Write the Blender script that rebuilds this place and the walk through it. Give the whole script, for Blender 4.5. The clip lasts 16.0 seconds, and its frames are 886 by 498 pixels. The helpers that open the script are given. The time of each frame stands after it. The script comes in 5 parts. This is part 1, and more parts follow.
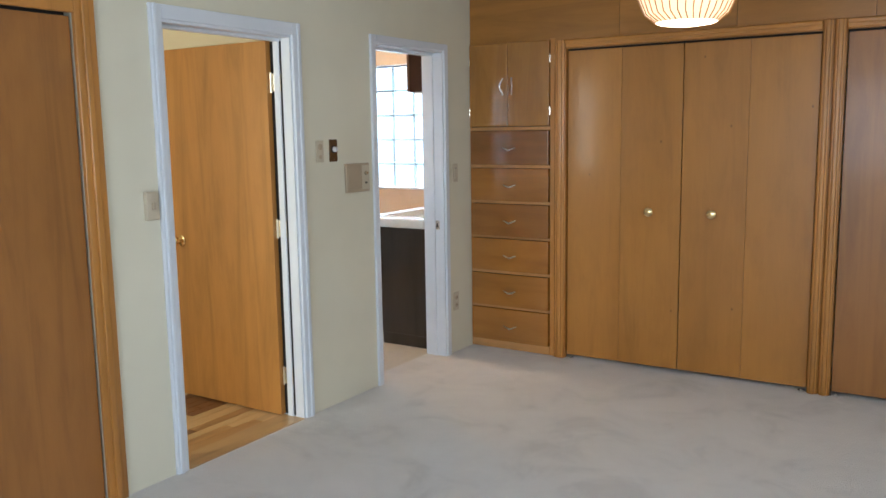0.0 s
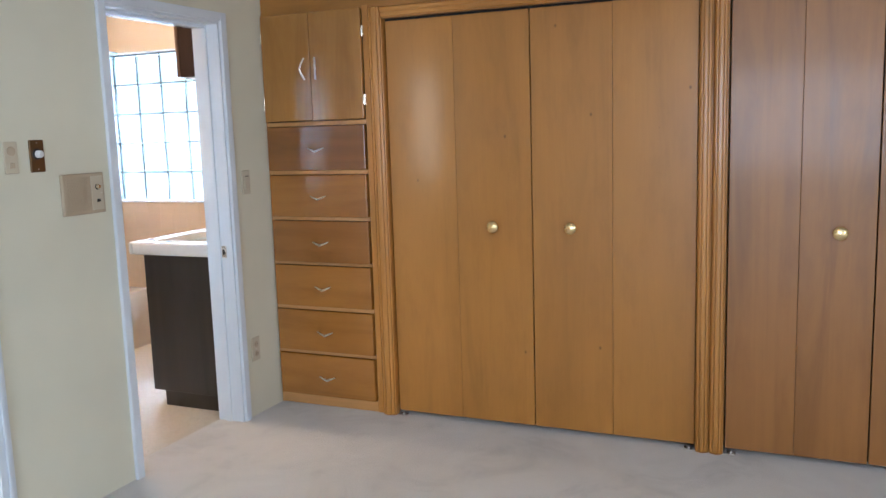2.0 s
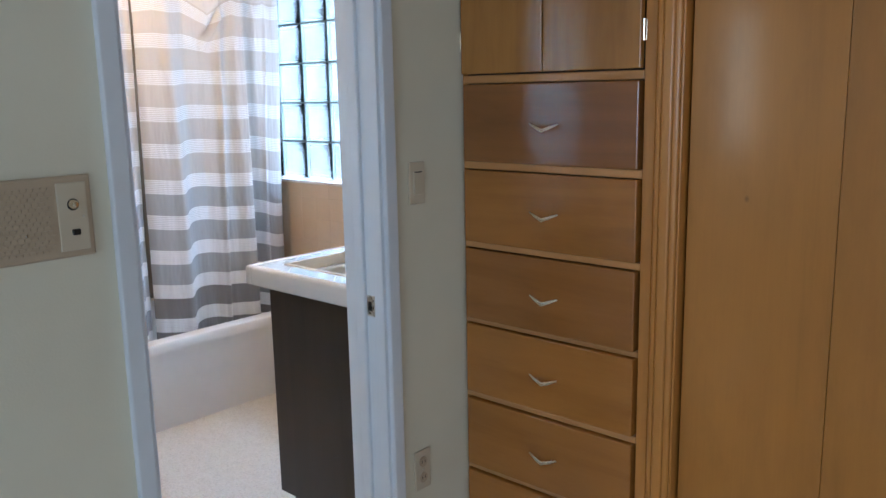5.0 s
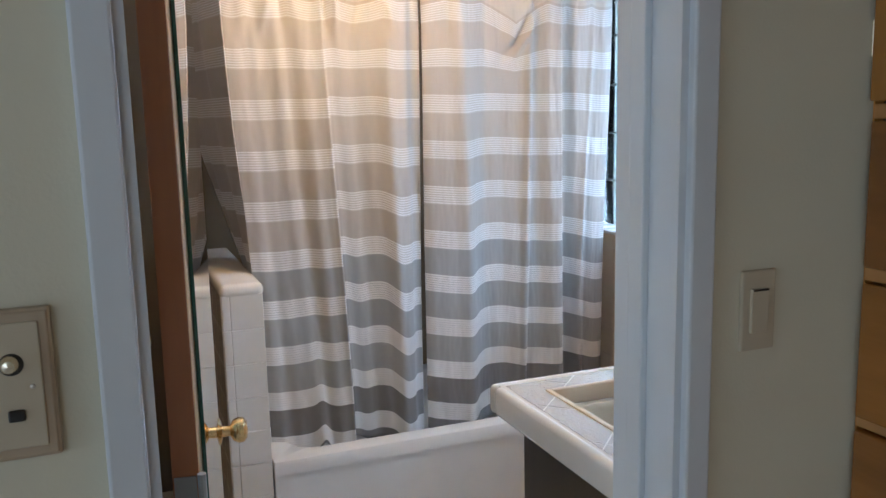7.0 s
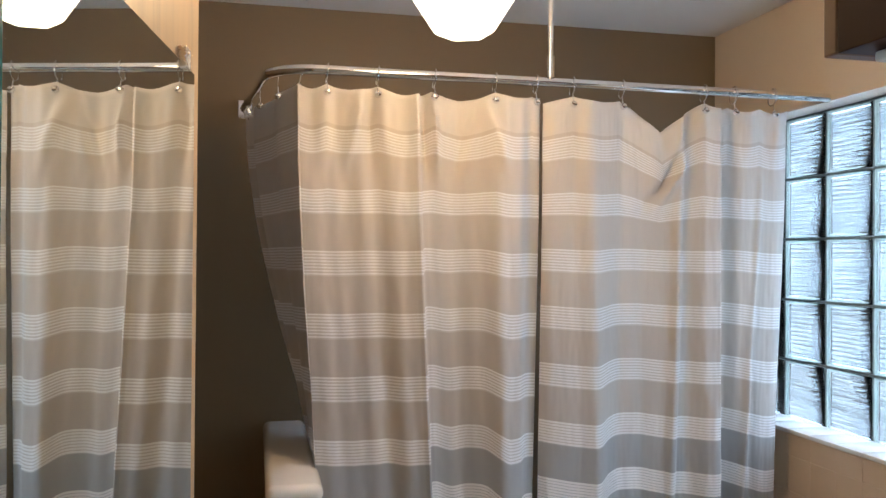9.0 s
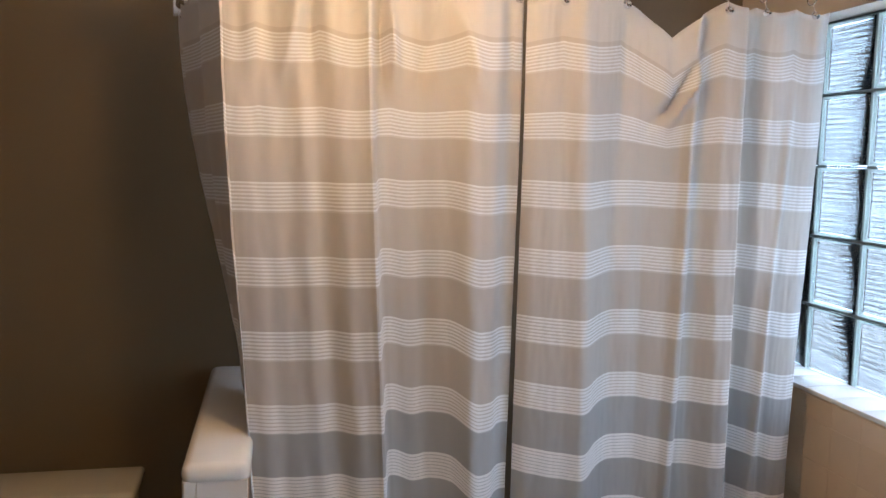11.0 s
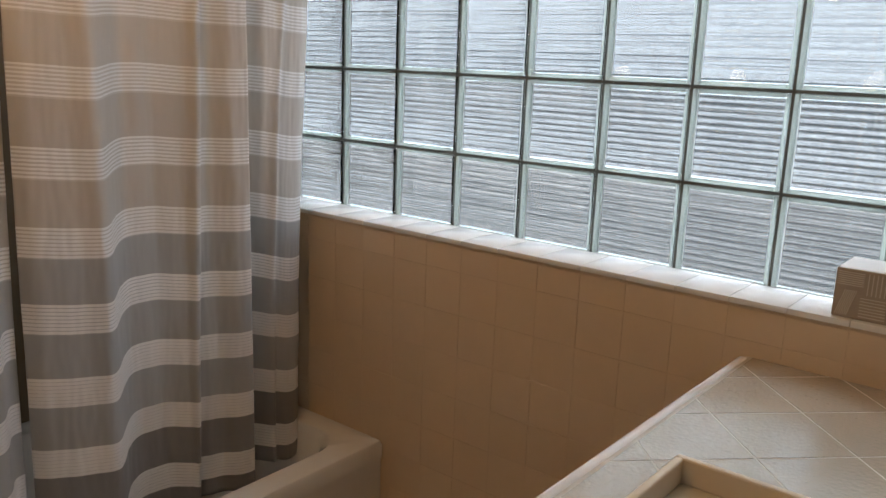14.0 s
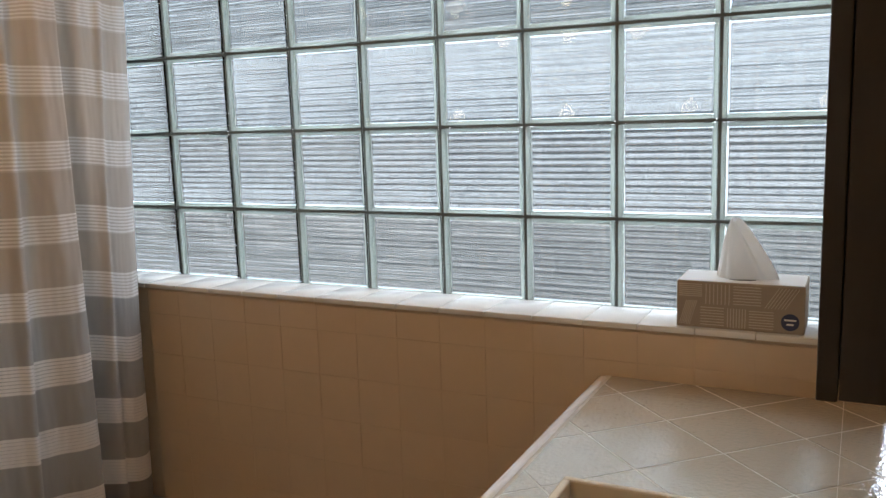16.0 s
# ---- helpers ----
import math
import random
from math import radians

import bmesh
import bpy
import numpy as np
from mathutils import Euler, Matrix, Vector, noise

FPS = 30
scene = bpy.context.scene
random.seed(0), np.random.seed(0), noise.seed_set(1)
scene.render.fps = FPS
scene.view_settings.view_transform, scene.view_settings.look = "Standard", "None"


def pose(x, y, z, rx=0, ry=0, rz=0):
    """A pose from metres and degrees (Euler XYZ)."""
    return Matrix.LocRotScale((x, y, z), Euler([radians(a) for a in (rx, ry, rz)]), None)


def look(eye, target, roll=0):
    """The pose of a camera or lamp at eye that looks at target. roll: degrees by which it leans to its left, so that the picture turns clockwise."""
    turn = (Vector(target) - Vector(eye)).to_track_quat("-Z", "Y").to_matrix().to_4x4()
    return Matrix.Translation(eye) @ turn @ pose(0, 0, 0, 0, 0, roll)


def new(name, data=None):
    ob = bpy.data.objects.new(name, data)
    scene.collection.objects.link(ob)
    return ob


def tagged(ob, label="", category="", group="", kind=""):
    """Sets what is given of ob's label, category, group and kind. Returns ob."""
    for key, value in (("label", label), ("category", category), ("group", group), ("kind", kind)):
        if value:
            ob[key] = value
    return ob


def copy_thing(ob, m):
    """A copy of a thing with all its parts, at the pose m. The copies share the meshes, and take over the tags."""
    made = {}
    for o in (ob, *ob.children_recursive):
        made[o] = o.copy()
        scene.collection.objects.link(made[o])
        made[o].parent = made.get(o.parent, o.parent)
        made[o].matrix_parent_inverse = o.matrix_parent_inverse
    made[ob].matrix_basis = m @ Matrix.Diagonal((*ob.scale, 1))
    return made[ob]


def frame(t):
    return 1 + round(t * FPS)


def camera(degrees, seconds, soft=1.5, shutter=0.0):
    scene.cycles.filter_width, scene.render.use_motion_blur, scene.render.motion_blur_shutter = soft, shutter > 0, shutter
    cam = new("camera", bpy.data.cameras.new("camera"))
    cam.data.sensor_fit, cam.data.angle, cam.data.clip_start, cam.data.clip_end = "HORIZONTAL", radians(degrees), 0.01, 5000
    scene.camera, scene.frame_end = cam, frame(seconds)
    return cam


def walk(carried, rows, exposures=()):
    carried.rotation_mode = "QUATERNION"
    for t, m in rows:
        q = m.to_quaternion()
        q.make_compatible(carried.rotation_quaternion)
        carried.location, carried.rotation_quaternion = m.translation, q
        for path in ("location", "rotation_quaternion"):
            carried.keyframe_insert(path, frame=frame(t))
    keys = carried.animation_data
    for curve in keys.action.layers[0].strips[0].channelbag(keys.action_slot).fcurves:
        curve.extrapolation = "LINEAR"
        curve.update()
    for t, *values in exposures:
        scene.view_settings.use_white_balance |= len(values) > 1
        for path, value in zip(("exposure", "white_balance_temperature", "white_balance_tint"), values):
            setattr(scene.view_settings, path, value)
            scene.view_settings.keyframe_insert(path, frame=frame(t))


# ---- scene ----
cam = camera(56.05, 16.0)
PATH = [
    (0, (-0.223, 0.436, 1.488), (-1.29, 2.104, 1.206), -0.9),
    (0.5, (-0.227, 0.702, 1.458), (-1.137, 2.462, 1.185), -1.6),
    (1, (-0.26, 1.042, 1.451), (-1.127, 2.823, 1.176), -1.3),
    (1.5, (-0.36, 1.364, 1.436), (-1.204, 3.157, 1.168), -1.3),
    (2, (-0.52, 1.668, 1.438), (-1.319, 3.48, 1.156), -1.8),
    (2.5, (-0.625, 2.013, 1.426), (-1.526, 3.776, 1.142), -1.9),
    (3, (-0.783, 2.289, 1.41), (-1.755, 4.012, 1.118), -0.9),
    (3.2, (-0.873, 2.417, 1.418), (-1.852, 4.135, 1.116), -0.6),
    (5.3, (-1.581, 3.605, 1.463), (-3.005, 4.962, 1.1), -0.9),
    (5.5, (-1.645, 3.713, 1.446), (-3.144, 4.991, 1.102), -0.5),
    (6, (-1.81, 3.944, 1.456), (-3.491, 4.968, 1.103), -0.7),
    (6.2, (-1.877, 4.006, 1.45), (-3.594, 4.97, 1.1), -0.4),
    (6.5, (-2.002, 4.116, 1.46), (-3.76, 5.004, 1.11), -0.5),
    (7, (-2.179, 4.257, 1.499), (-4.016, 4.983, 1.186), -1.3),
    (7.5, (-2.336, 4.437, 1.52), (-4.249, 4.961, 1.266), -0.7),
    (8, (-2.505, 4.489, 1.515), (-4.452, 4.937, 1.415), -0.0),
    (8.5, (-2.52, 4.541, 1.544), (-4.483, 4.922, 1.552), 0.5),
    (8.7, (-2.604, 4.496, 1.548), (-4.557, 4.923, 1.583), 0.3),
    (10.8, (-3.05, 4.755, 1.63), (-5.008, 5.128, 1.472), 1.0),
    (11, (-3.09, 4.73, 1.625), (-5.039, 5.124, 1.409), 1.0),
    (11.5, (-3.115, 4.703, 1.57), (-5.028, 5.179, 1.231), 1.1),
    (12, (-3.144, 4.681, 1.511), (-5.066, 5.395, 1.158), 1.2),
    (12.5, (-3.21, 4.615, 1.497), (-4.952, 5.691, 1.125), 2.3),
    (13, (-3.26, 4.576, 1.487), (-4.824, 5.885, 1.073), 3.2),
    (13.5, (-3.296, 4.564, 1.476), (-4.71, 6.017, 1.012), 2.3),
    (14, (-3.31, 4.563, 1.455), (-4.575, 6.147, 0.99), 2.1),
    (14.5, (-3.334, 4.567, 1.428), (-4.45, 6.238, 0.891), 1.9),
    (15, (-3.342, 4.556, 1.426), (-4.347, 6.288, 0.868), -0.0),
    (15.5, (-3.352, 4.542, 1.427), (-4.287, 6.315, 0.873), -1.0),
    (16, (-3.355, 4.538, 1.438), (-4.283, 6.37, 1.113), -1.8),
]
EXPOSURES = [(0, 0.36, 5750, 12), (1.0, 0.40, 5650, 13), (1.6, 0.58, 5550, 13), (2.5, 0.66, 5300, 13), (3.2, 0.50, 5250, 12), (5.5, -0.22, 5200, 10), (7.5, -0.58, 5550, 9), (8.5, -0.75, 5750, 9), (11, -0.85, 5850, 13),
             (12.0, -0.90, 6000, 13), (12.7, -1.46, 6800, 15), (14.5, -1.58, 7350, 17), (16, -1.60, 7350, 16)]
walk(cam, [(t, look(eye, target, roll)) for t, eye, target, roll in PATH], EXPOSURES)

# ---- light ----
world = bpy.data.worlds.new("sky")
world.use_nodes = True
scene.world = world
wn = world.node_tree.nodes
sky = wn.new("ShaderNodeTexSky")
sky.sky_type, sky.sun_disc, sky.sun_elevation, sky.sun_rotation = "NISHITA", False, radians(21), radians(44)
world.node_tree.links.new(sky.outputs[0], wn["Background"].inputs[0])
wn["Background"].inputs[1].default_value = 0.12


def area_lamp(name, eye, target, sx, sy, watts, color):
    d = bpy.data.lights.new(name, "AREA")
    d.shape, d.size, d.size_y, d.energy, d.color = "RECTANGLE", sx, sy, watts, color
    ob = new(name, d)
    ob.matrix_world = look(eye, target)
    return ob


def bulb(name, at, watts, radius, color):
    d = bpy.data.lights.new(name, "POINT")
    d.energy, d.shadow_soft_size, d.color = watts, radius, color
    ob = new(name, d)
    ob.location = at
    return ob


DAY = (0.86, 0.93, 1.0)
sun = new("sun", bpy.data.lights.new("sun", "SUN"))
sun.data.energy, sun.data.angle, sun.data.color = 2.8, radians(35), (0.74, 0.87, 1.0)
sun.matrix_world = look((1.0, 1.05, 0.55), (0, 0, 0))
area_lamp("window_light_east", (1.93, 1.6, 1.45), (-1, 1.6, 1.25), 2.3, 1.2, 29, DAY)
area_lamp("window_light_south", (-0.6, -2.18, 1.45), (-0.6, 1, 1.2), 2.3, 1.2, 60, DAY)
# unseen lamp added to brighten the hall, in a supposed window opening
area_lamp("hall_fill_light", (-4.2, 0.35, 1.5), (-4.2, 2, 1.3), 0.9, 1.1, 36, (1.0, 0.93, 0.72))
bulb("bath_bulb", (-4.37, 4.94, 2.14), 32, 0.05, (1.0, 0.60, 0.26))
bulb("bedroom_bulb", (-1.16, 3.60, 1.97), 7, 0.05, (1.0, 0.74, 0.45))

# ---- materials ----


class Mat:
    """A node material with a Principled shader and small helpers."""

    def __init__(self, name, color=(0.8, 0.8, 0.8), rough=0.5, metal=0.0, **more):
        self.m = bpy.data.materials.new(name)
        self.m.use_nodes = True
        self.t = self.m.node_tree
        self.p = self.t.nodes["Principled BSDF"]
        self.p.inputs["Base Color"].default_value = (*color, 1)
        self.p.inputs["Roughness"].default_value = rough
        self.p.inputs["Metallic"].default_value = metal
        for key, value in more.items():
            self.p.inputs[key.replace("_", " ")].default_value = value

    def n(self, kind, **props):
        node = self.t.nodes.new("ShaderNode" + kind)
        for key, value in props.items():
            if key == "op":
                node.operation = value
            elif key == "blend":
                node.data_type, node.blend_type = "RGBA", value
        return node

    def link(self, a, b):
        self.t.links.new(a, b)
        return self

    def coords(self, scale=(1, 1, 1), shift=0.0):
        tc = self.n("TexCoord")
        mp = self.n("Mapping")
        mp.inputs["Scale"].default_value = scale
        self.link(tc.outputs["Object"], mp.inputs["Vector"])
        if shift:
            info = self.n("ObjectInfo")
            mul = self.n("Math", op="MULTIPLY")
            mul.inputs[1].default_value = shift
            comb = self.n("CombineXYZ")
            self.link(info.outputs["Random"], mul.inputs[0])
            for k in range(3):
                self.link(mul.outputs[0], comb.inputs[k])
            self.link(comb.outputs[0], mp.inputs["Location"])
        return mp.outputs[0]

    def noise(self, vec, scale, detail=4, rough=0.6, distortion=0.0):
        nz = self.n("TexNoise")
        nz.inputs["Scale"].default_value, nz.inputs["Detail"].default_value = scale, detail
        nz.inputs["Roughness"].default_value, nz.inputs["Distortion"].default_value = rough, distortion
        self.link(vec, nz.inputs["Vector"])
        return nz.outputs["Fac"]

    def ramp(self, fac, stops, constant=False):
        r = self.n("ValToRGB")
        e = r.color_ramp.elements
        if constant:
            r.color_ramp.interpolation = "CONSTANT"
        while len(e) < len(stops):
            e.new(0.5)
        for k, (pos, col) in enumerate(stops):
            e[k].position, e[k].color = pos, (*col, 1) if len(col) == 3 else col
        self.link(fac, r.inputs[0])
        return r.outputs[0]

    def mix(self, fac, a, b, blend="MIX"):
        mx = self.n("Mix", blend=blend)
        for k, v in ((0, fac), (6, a), (7, b)):
            if isinstance(v, (float, int)):
                mx.inputs[k].default_value = v
            elif isinstance(v, tuple):
                mx.inputs[k].default_value = (*v, 1)
            else:
                self.link(v, mx.inputs[k])
        return mx.outputs[2]

    def math(self, op, a, b=0.0, c=0.0):
        q = self.n("Math", op=op)
        for k, v in enumerate((a, b, c)):
            if isinstance(v, (float, int)):
                q.inputs[k].default_value = v
            else:
                self.link(v, q.inputs[k])
        return q.outputs[0]

    def color(self, out):
        return self.link(out, self.p.inputs["Base Color"])

    def rough(self, fac, lo, hi):
        mr = self.n("MapRange")
        mr.inputs[3].default_value, mr.inputs[4].default_value = lo, hi
        self.link(fac, mr.inputs[0])
        return self.link(mr.outputs[0], self.p.inputs["Roughness"])

    def bump(self, fac, strength, distance):
        b = self.n("Bump")
        b.inputs["Strength"].default_value, b.inputs["Distance"].default_value = strength, distance
        self.link(fac, b.inputs["Height"])
        return self.link(b.outputs[0], self.p.inputs["Normal"])


def scaled(col, k):
    return tuple(c * k for c in col)


def wood(name, base, axis="z", rough=(0.28, 0.42), figure=0.35, coat=0.25, knots=False, grain=1.0):
    m = Mat(name, base, 0.35)
    long = {"x": (0.7, 8, 8), "y": (8, 0.7, 8), "z": (8, 8, 0.7)}[axis]
    fine = {"x": (3, 160, 160), "y": (160, 3, 160), "z": (160, 160, 3)}[axis]
    a = m.noise(m.coords(long, 7.0), 1.0 * grain, 5, 0.6, 1.2)
    b = m.noise(m.coords(fine, 3.0), 1.0, 3, 0.6)
    big = m.noise(m.coords((1.4, 1.4, 0.6), 5.0), 1.0, 2)
    c = m.ramp(a, [(0.25, scaled(base, 1 - figure)), (0.5, base), (0.78, scaled(base, 1 + 0.45 * figure))])
    c = m.mix(m.math("MULTIPLY", b, 0.22), c, scaled(base, 0.55), "MIX")
    c = m.mix(0.55, c, m.ramp(big, [(0.3, (0.72, 0.68, 0.64)), (0.7, (1.05, 1.03, 1.0))]), "MULTIPLY")
    mottle = m.noise(m.coords({"x": (3, 9, 9), "y": (9, 3, 9), "z": (9, 9, 3)}[axis], 4.0), 1.0, 5, 0.65)
    c = m.mix(0.5, c, m.ramp(mottle, [(0.3, (0.80, 0.77, 0.72)), (0.5, (1.0, 1.0, 1.0)), (0.72, (1.08, 1.07, 1.05))]), "MULTIPLY")
    info = m.n("ObjectInfo")
    c = m.mix(0.28, c, m.ramp(info.outputs["Random"], [(0.0, (0.78, 0.75, 0.72)), (1.0, (1.06, 1.03, 1.0))]), "MULTIPLY")
    if knots:
        tc = m.coords((7, 7, 5), 9.0)
        v = m.n("TexVoronoi")
        v.inputs["Scale"].default_value = 1.0
        m.link(tc, v.inputs["Vector"])
        k = m.ramp(v.outputs["Distance"], [(0.0, (1, 1, 1)), (0.025, (0.7, 0.7, 0.7)), (0.055, (0, 0, 0))])
        c = m.mix(m.math("MULTIPLY", k, 0.85), c, scaled(base, 0.16))
    m.color(c).rough(a, *rough)
    m.bump(b, 0.12, 0.001)
    m.p.inputs["Coat Weight"].default_value, m.p.inputs["Coat Roughness"].default_value = coat, 0.12
    return m.m


def paint(name, base, rough=0.55, bump=0.15, scale=260.0):
    m = Mat(name, base, rough)
    big = m.noise(m.coords((1, 1, 1)), 1.7, 3)
    fine = m.noise(m.coords((1, 1, 1)), scale, 2)
    m.color(m.mix(0.6, base, m.ramp(big, [(0.3, scaled(base, 0.90)), (0.7, scaled(base, 1.04))])))
    m.rough(big, rough - 0.06, rough + 0.08)
    m.bump(fine, bump, 0.0012)
    return m.m


def glazed(name, base, rough=0.12, wave=0.25, wave_scale=60.0):
    m = Mat(name, base, rough)
    big = m.noise(m.coords((1, 1, 1), 4.0), 9.0, 3)
    info = m.n("ObjectInfo")
    c = m.mix(0.5, base, m.ramp(big, [(0.3, scaled(base, 0.93)), (0.7, scaled(base, 1.03))]))
    c = m.mix(0.4, c, m.ramp(info.outputs["Random"], [(0.0, (0.93, 0.92, 0.90)), (1.0, (1.0, 1.0, 1.0))]), "MULTIPLY")
    m.color(c)
    m.bump(m.noise(m.coords((1, 1, 1), 2.0), wave_scale, 2, 0.5), wave, 0.002)
    return m.m


def metal(name, base, rough=0.2):
    m = Mat(name, base, rough, 1.0)
    m.rough(m.noise(m.coords((1, 1, 1)), 90, 3), rough * 0.7, rough * 1.5)
    return m.m


WHITE_WALL = paint("white_wall_paint", (0.75, 0.715, 0.56), 0.6, 0.25, 190)
TRIM_WHITE = paint("white_trim_paint", (0.74, 0.785, 0.83), 0.32, 0.05)
CEILING = paint("ceiling_paint", (0.75, 0.73, 0.69), 0.7, 0.4, 120)
BATH_WALL = paint("brown_wall_paint", (0.165, 0.118, 0.066), 0.5, 0.3, 160)
PEACH_WALL = paint("cream_wall_paint", (0.62, 0.52, 0.40), 0.5, 0.3, 160)
HALL_WALL = paint("hall_cream_paint", (0.70, 0.62, 0.42), 0.55, 0.2)
FIR_DOOR = wood("honey_fir_plywood", (0.50, 0.222, 0.036), "z", (0.30, 0.42), 0.17, 0.2, True)
FIR_DOOR_RED = wood("reddish_plywood", (0.375, 0.160, 0.034), "z", (0.3, 0.45), 0.34, 0.2)
DRAWER_WOOD = wood("drawer_birch", (0.45, 0.192, 0.034), "x", (0.2, 0.3), 0.24, 0.35)
DRAWER_DARK = wood("drawer_walnut_stain", (0.30, 0.125, 0.028), "x", (0.18, 0.28), 0.3, 0.4)
DRAWER_MID = wood("drawer_mid_stain", (0.37, 0.155, 0.032), "x", (0.2, 0.3), 0.28, 0.35)
FRAME_WOOD = wood("face_frame_fir", (0.60, 0.31, 0.10), "x", (0.28, 0.4), 0.2, 0.25)
TRIM_WOOD = wood("fir_moulding", (0.57, 0.260, 0.052), "z", (0.25, 0.38), 0.25, 0.3)
TRIM_WOOD_X = wood("fir_moulding_flat", (0.57, 0.260, 0.052), "x", (0.25, 0.38), 0.25, 0.3)
PANEL_WOOD = wood("upper_plywood", (0.44, 0.200, 0.034), "x", (0.3, 0.42), 0.28, 0.2)
BIRCH_DOOR = wood("birch_slab_door", (0.49, 0.230, 0.052), "z", (0.3, 0.42), 0.32, 0.2)
DOOR_EDGE = wood("dark_stained_edge", (0.42, 0.155, 0.045), "z", (0.3, 0.4), 0.3, 0.2)
CABINET_DARK = wood("dark_cabinet_stain", (0.045, 0.018, 0.010), "z", (0.6, 0.7), 0.3, 0.0)
CABINET_DARK.node_tree.nodes["Principled BSDF"].inputs["Specular IOR Level"].default_value = 0.15
CABINET_EDGE = wood("brown_cabinet_edge", (0.16, 0.075, 0.030), "z", (0.5, 0.6), 0.3, 0.0)
OAK_DOOR = wood("oak_slab_door", (0.60, 0.40, 0.20), "z", (0.3, 0.45), 0.35, 0.15, False, 2.0)
ESPRESSO = wood("dark_espresso_laminate", (0.050, 0.039, 0.030), "z", (0.32, 0.45), 0.35, 0.1)
# flat black: shade painted into gaps, holes and closet interiors; also plank joints
BLACK = Mat("black_gap_and_shade", (0.012, 0.011, 0.010), 0.8).m
BRASS = metal("polished_brass", (0.86, 0.66, 0.34), 0.2)
SATIN = metal("satin_brass", (0.90, 0.82, 0.66), 0.22)
NICKEL = metal("brushed_nickel", (0.72, 0.68, 0.62), 0.25)
CHROME = metal("chrome", (0.86, 0.86, 0.87), 0.06)
MIRROR = Mat("mirror_silver", (0.86, 0.90, 0.87), 0.01, 1.0).m
GLASS_EDGE = Mat("green_glass_edge", (0.02, 0.10, 0.075), 0.15).m
HINGE_PAINT = paint("dull_hinge_paint", (0.30, 0.31, 0.28), 0.5, 0.05)
IVORY = paint("ivory_plastic", (0.60, 0.53, 0.39), 0.35, 0.02)
TAN_PLASTIC = paint("tan_plastic", (0.50, 0.405, 0.28), 0.4, 0.03)
PORCELAIN = glazed("white_porcelain", (0.80, 0.78, 0.74), 0.07, 0.03, 12)
ALMOND = glazed("almond_porcelain", (0.62, 0.56, 0.44), 0.10, 0.03, 12)
WALL_TILE = glazed("peach_wall_tile", (0.64, 0.49, 0.34), 0.17, 0.12, 30)
PONY_TILE = glazed("white_wall_tile", (0.76, 0.72, 0.65), 0.14, 0.12, 30)
TOP_TILE = glazed("white_counter_tile", (0.45, 0.395, 0.315), 0.03, 0.45, 130)
TOP_TILE.node_tree.nodes["Principled BSDF"].inputs["IOR"].default_value = 1.9
tile_nodes = TOP_TILE.node_tree.nodes
tile_nodes["Principled BSDF"].inputs["Coat Weight"].default_value = 1.0
tile_nodes["Principled BSDF"].inputs["Coat IOR"].default_value = 1.9
tile_nodes["Principled BSDF"].inputs["Coat Roughness"].default_value = 0.02
TOP_TILE.node_tree.links.new(tile_nodes["Bump"].outputs[0], tile_nodes["Principled BSDF"].inputs["Coat Normal"])
TUB_ENAMEL = glazed("tub_enamel", (0.76, 0.74, 0.70), 0.10, 0.02, 8)
GROUT = paint("grout", (0.60, 0.465, 0.325), 0.85, 0.3, 500)
PALE_GROUT = paint("pale_counter_grout", (0.50, 0.45, 0.375), 0.4, 0.2, 500)
SINK_TRIM = glazed("sink_edging_glaze", (0.70, 0.59, 0.44), 0.12, 0.15, 60)
MORTAR = paint("dark_mortar", (0.10, 0.11, 0.10), 0.8, 0.3, 500)
WHITE_PLASTIC = Mat("white_plastic", (0.75, 0.75, 0.73), 0.35).m
DARK_PLASTIC = Mat("dark_plastic", (0.02, 0.018, 0.016), 0.35).m


def carpet_material():
    m = Mat("grey_beige_carpet", (0.48, 0.46, 0.42), 0.95)
    base = (0.80, 0.775, 0.735)
    tread = m.noise(m.coords((1.0, 1.0, 1.0)), 2.6, 6, 0.66, 0.7)
    pile = m.noise(m.coords((1, 1, 1)), 420, 3, 0.7)
    tuft = m.noise(m.coords((1, 1, 1)), 90, 3, 0.7)
    c = m.ramp(tread, [(0.34, scaled(base, 0.78)), (0.47, scaled(base, 0.94)), (0.62, base), (0.8, scaled(base, 1.08))])
    c = m.mix(m.math("MULTIPLY", pile, 0.35), c, scaled(base, 0.66))
    m.color(c)
    both = m.math("ADD", m.math("MULTIPLY", tuft, 0.8), pile)
    m.bump(both, 0.7, 0.006)
    m.p.inputs["Sheen Weight"].default_value = 0.35
    return m.m


def vinyl_material():
    m = Mat("speckled_vinyl", (0.55, 0.5, 0.42), 0.4)
    a = m.noise(m.coords((1, 1, 1)), 130, 4, 0.75)
    b = m.noise(m.coords((1, 1, 1)), 26, 3)
    c = m.ramp(a, [(0.32, (0.38, 0.33, 0.26)), (0.48, (0.60, 0.55, 0.46)), (0.7, (0.70, 0.66, 0.58))])
    m.color(m.mix(0.3, c, m.ramp(b, [(0.3, (0.52, 0.47, 0.39)), (0.7, (0.68, 0.63, 0.55))])))
    m.bump(a, 0.1, 0.001)
    return m.m


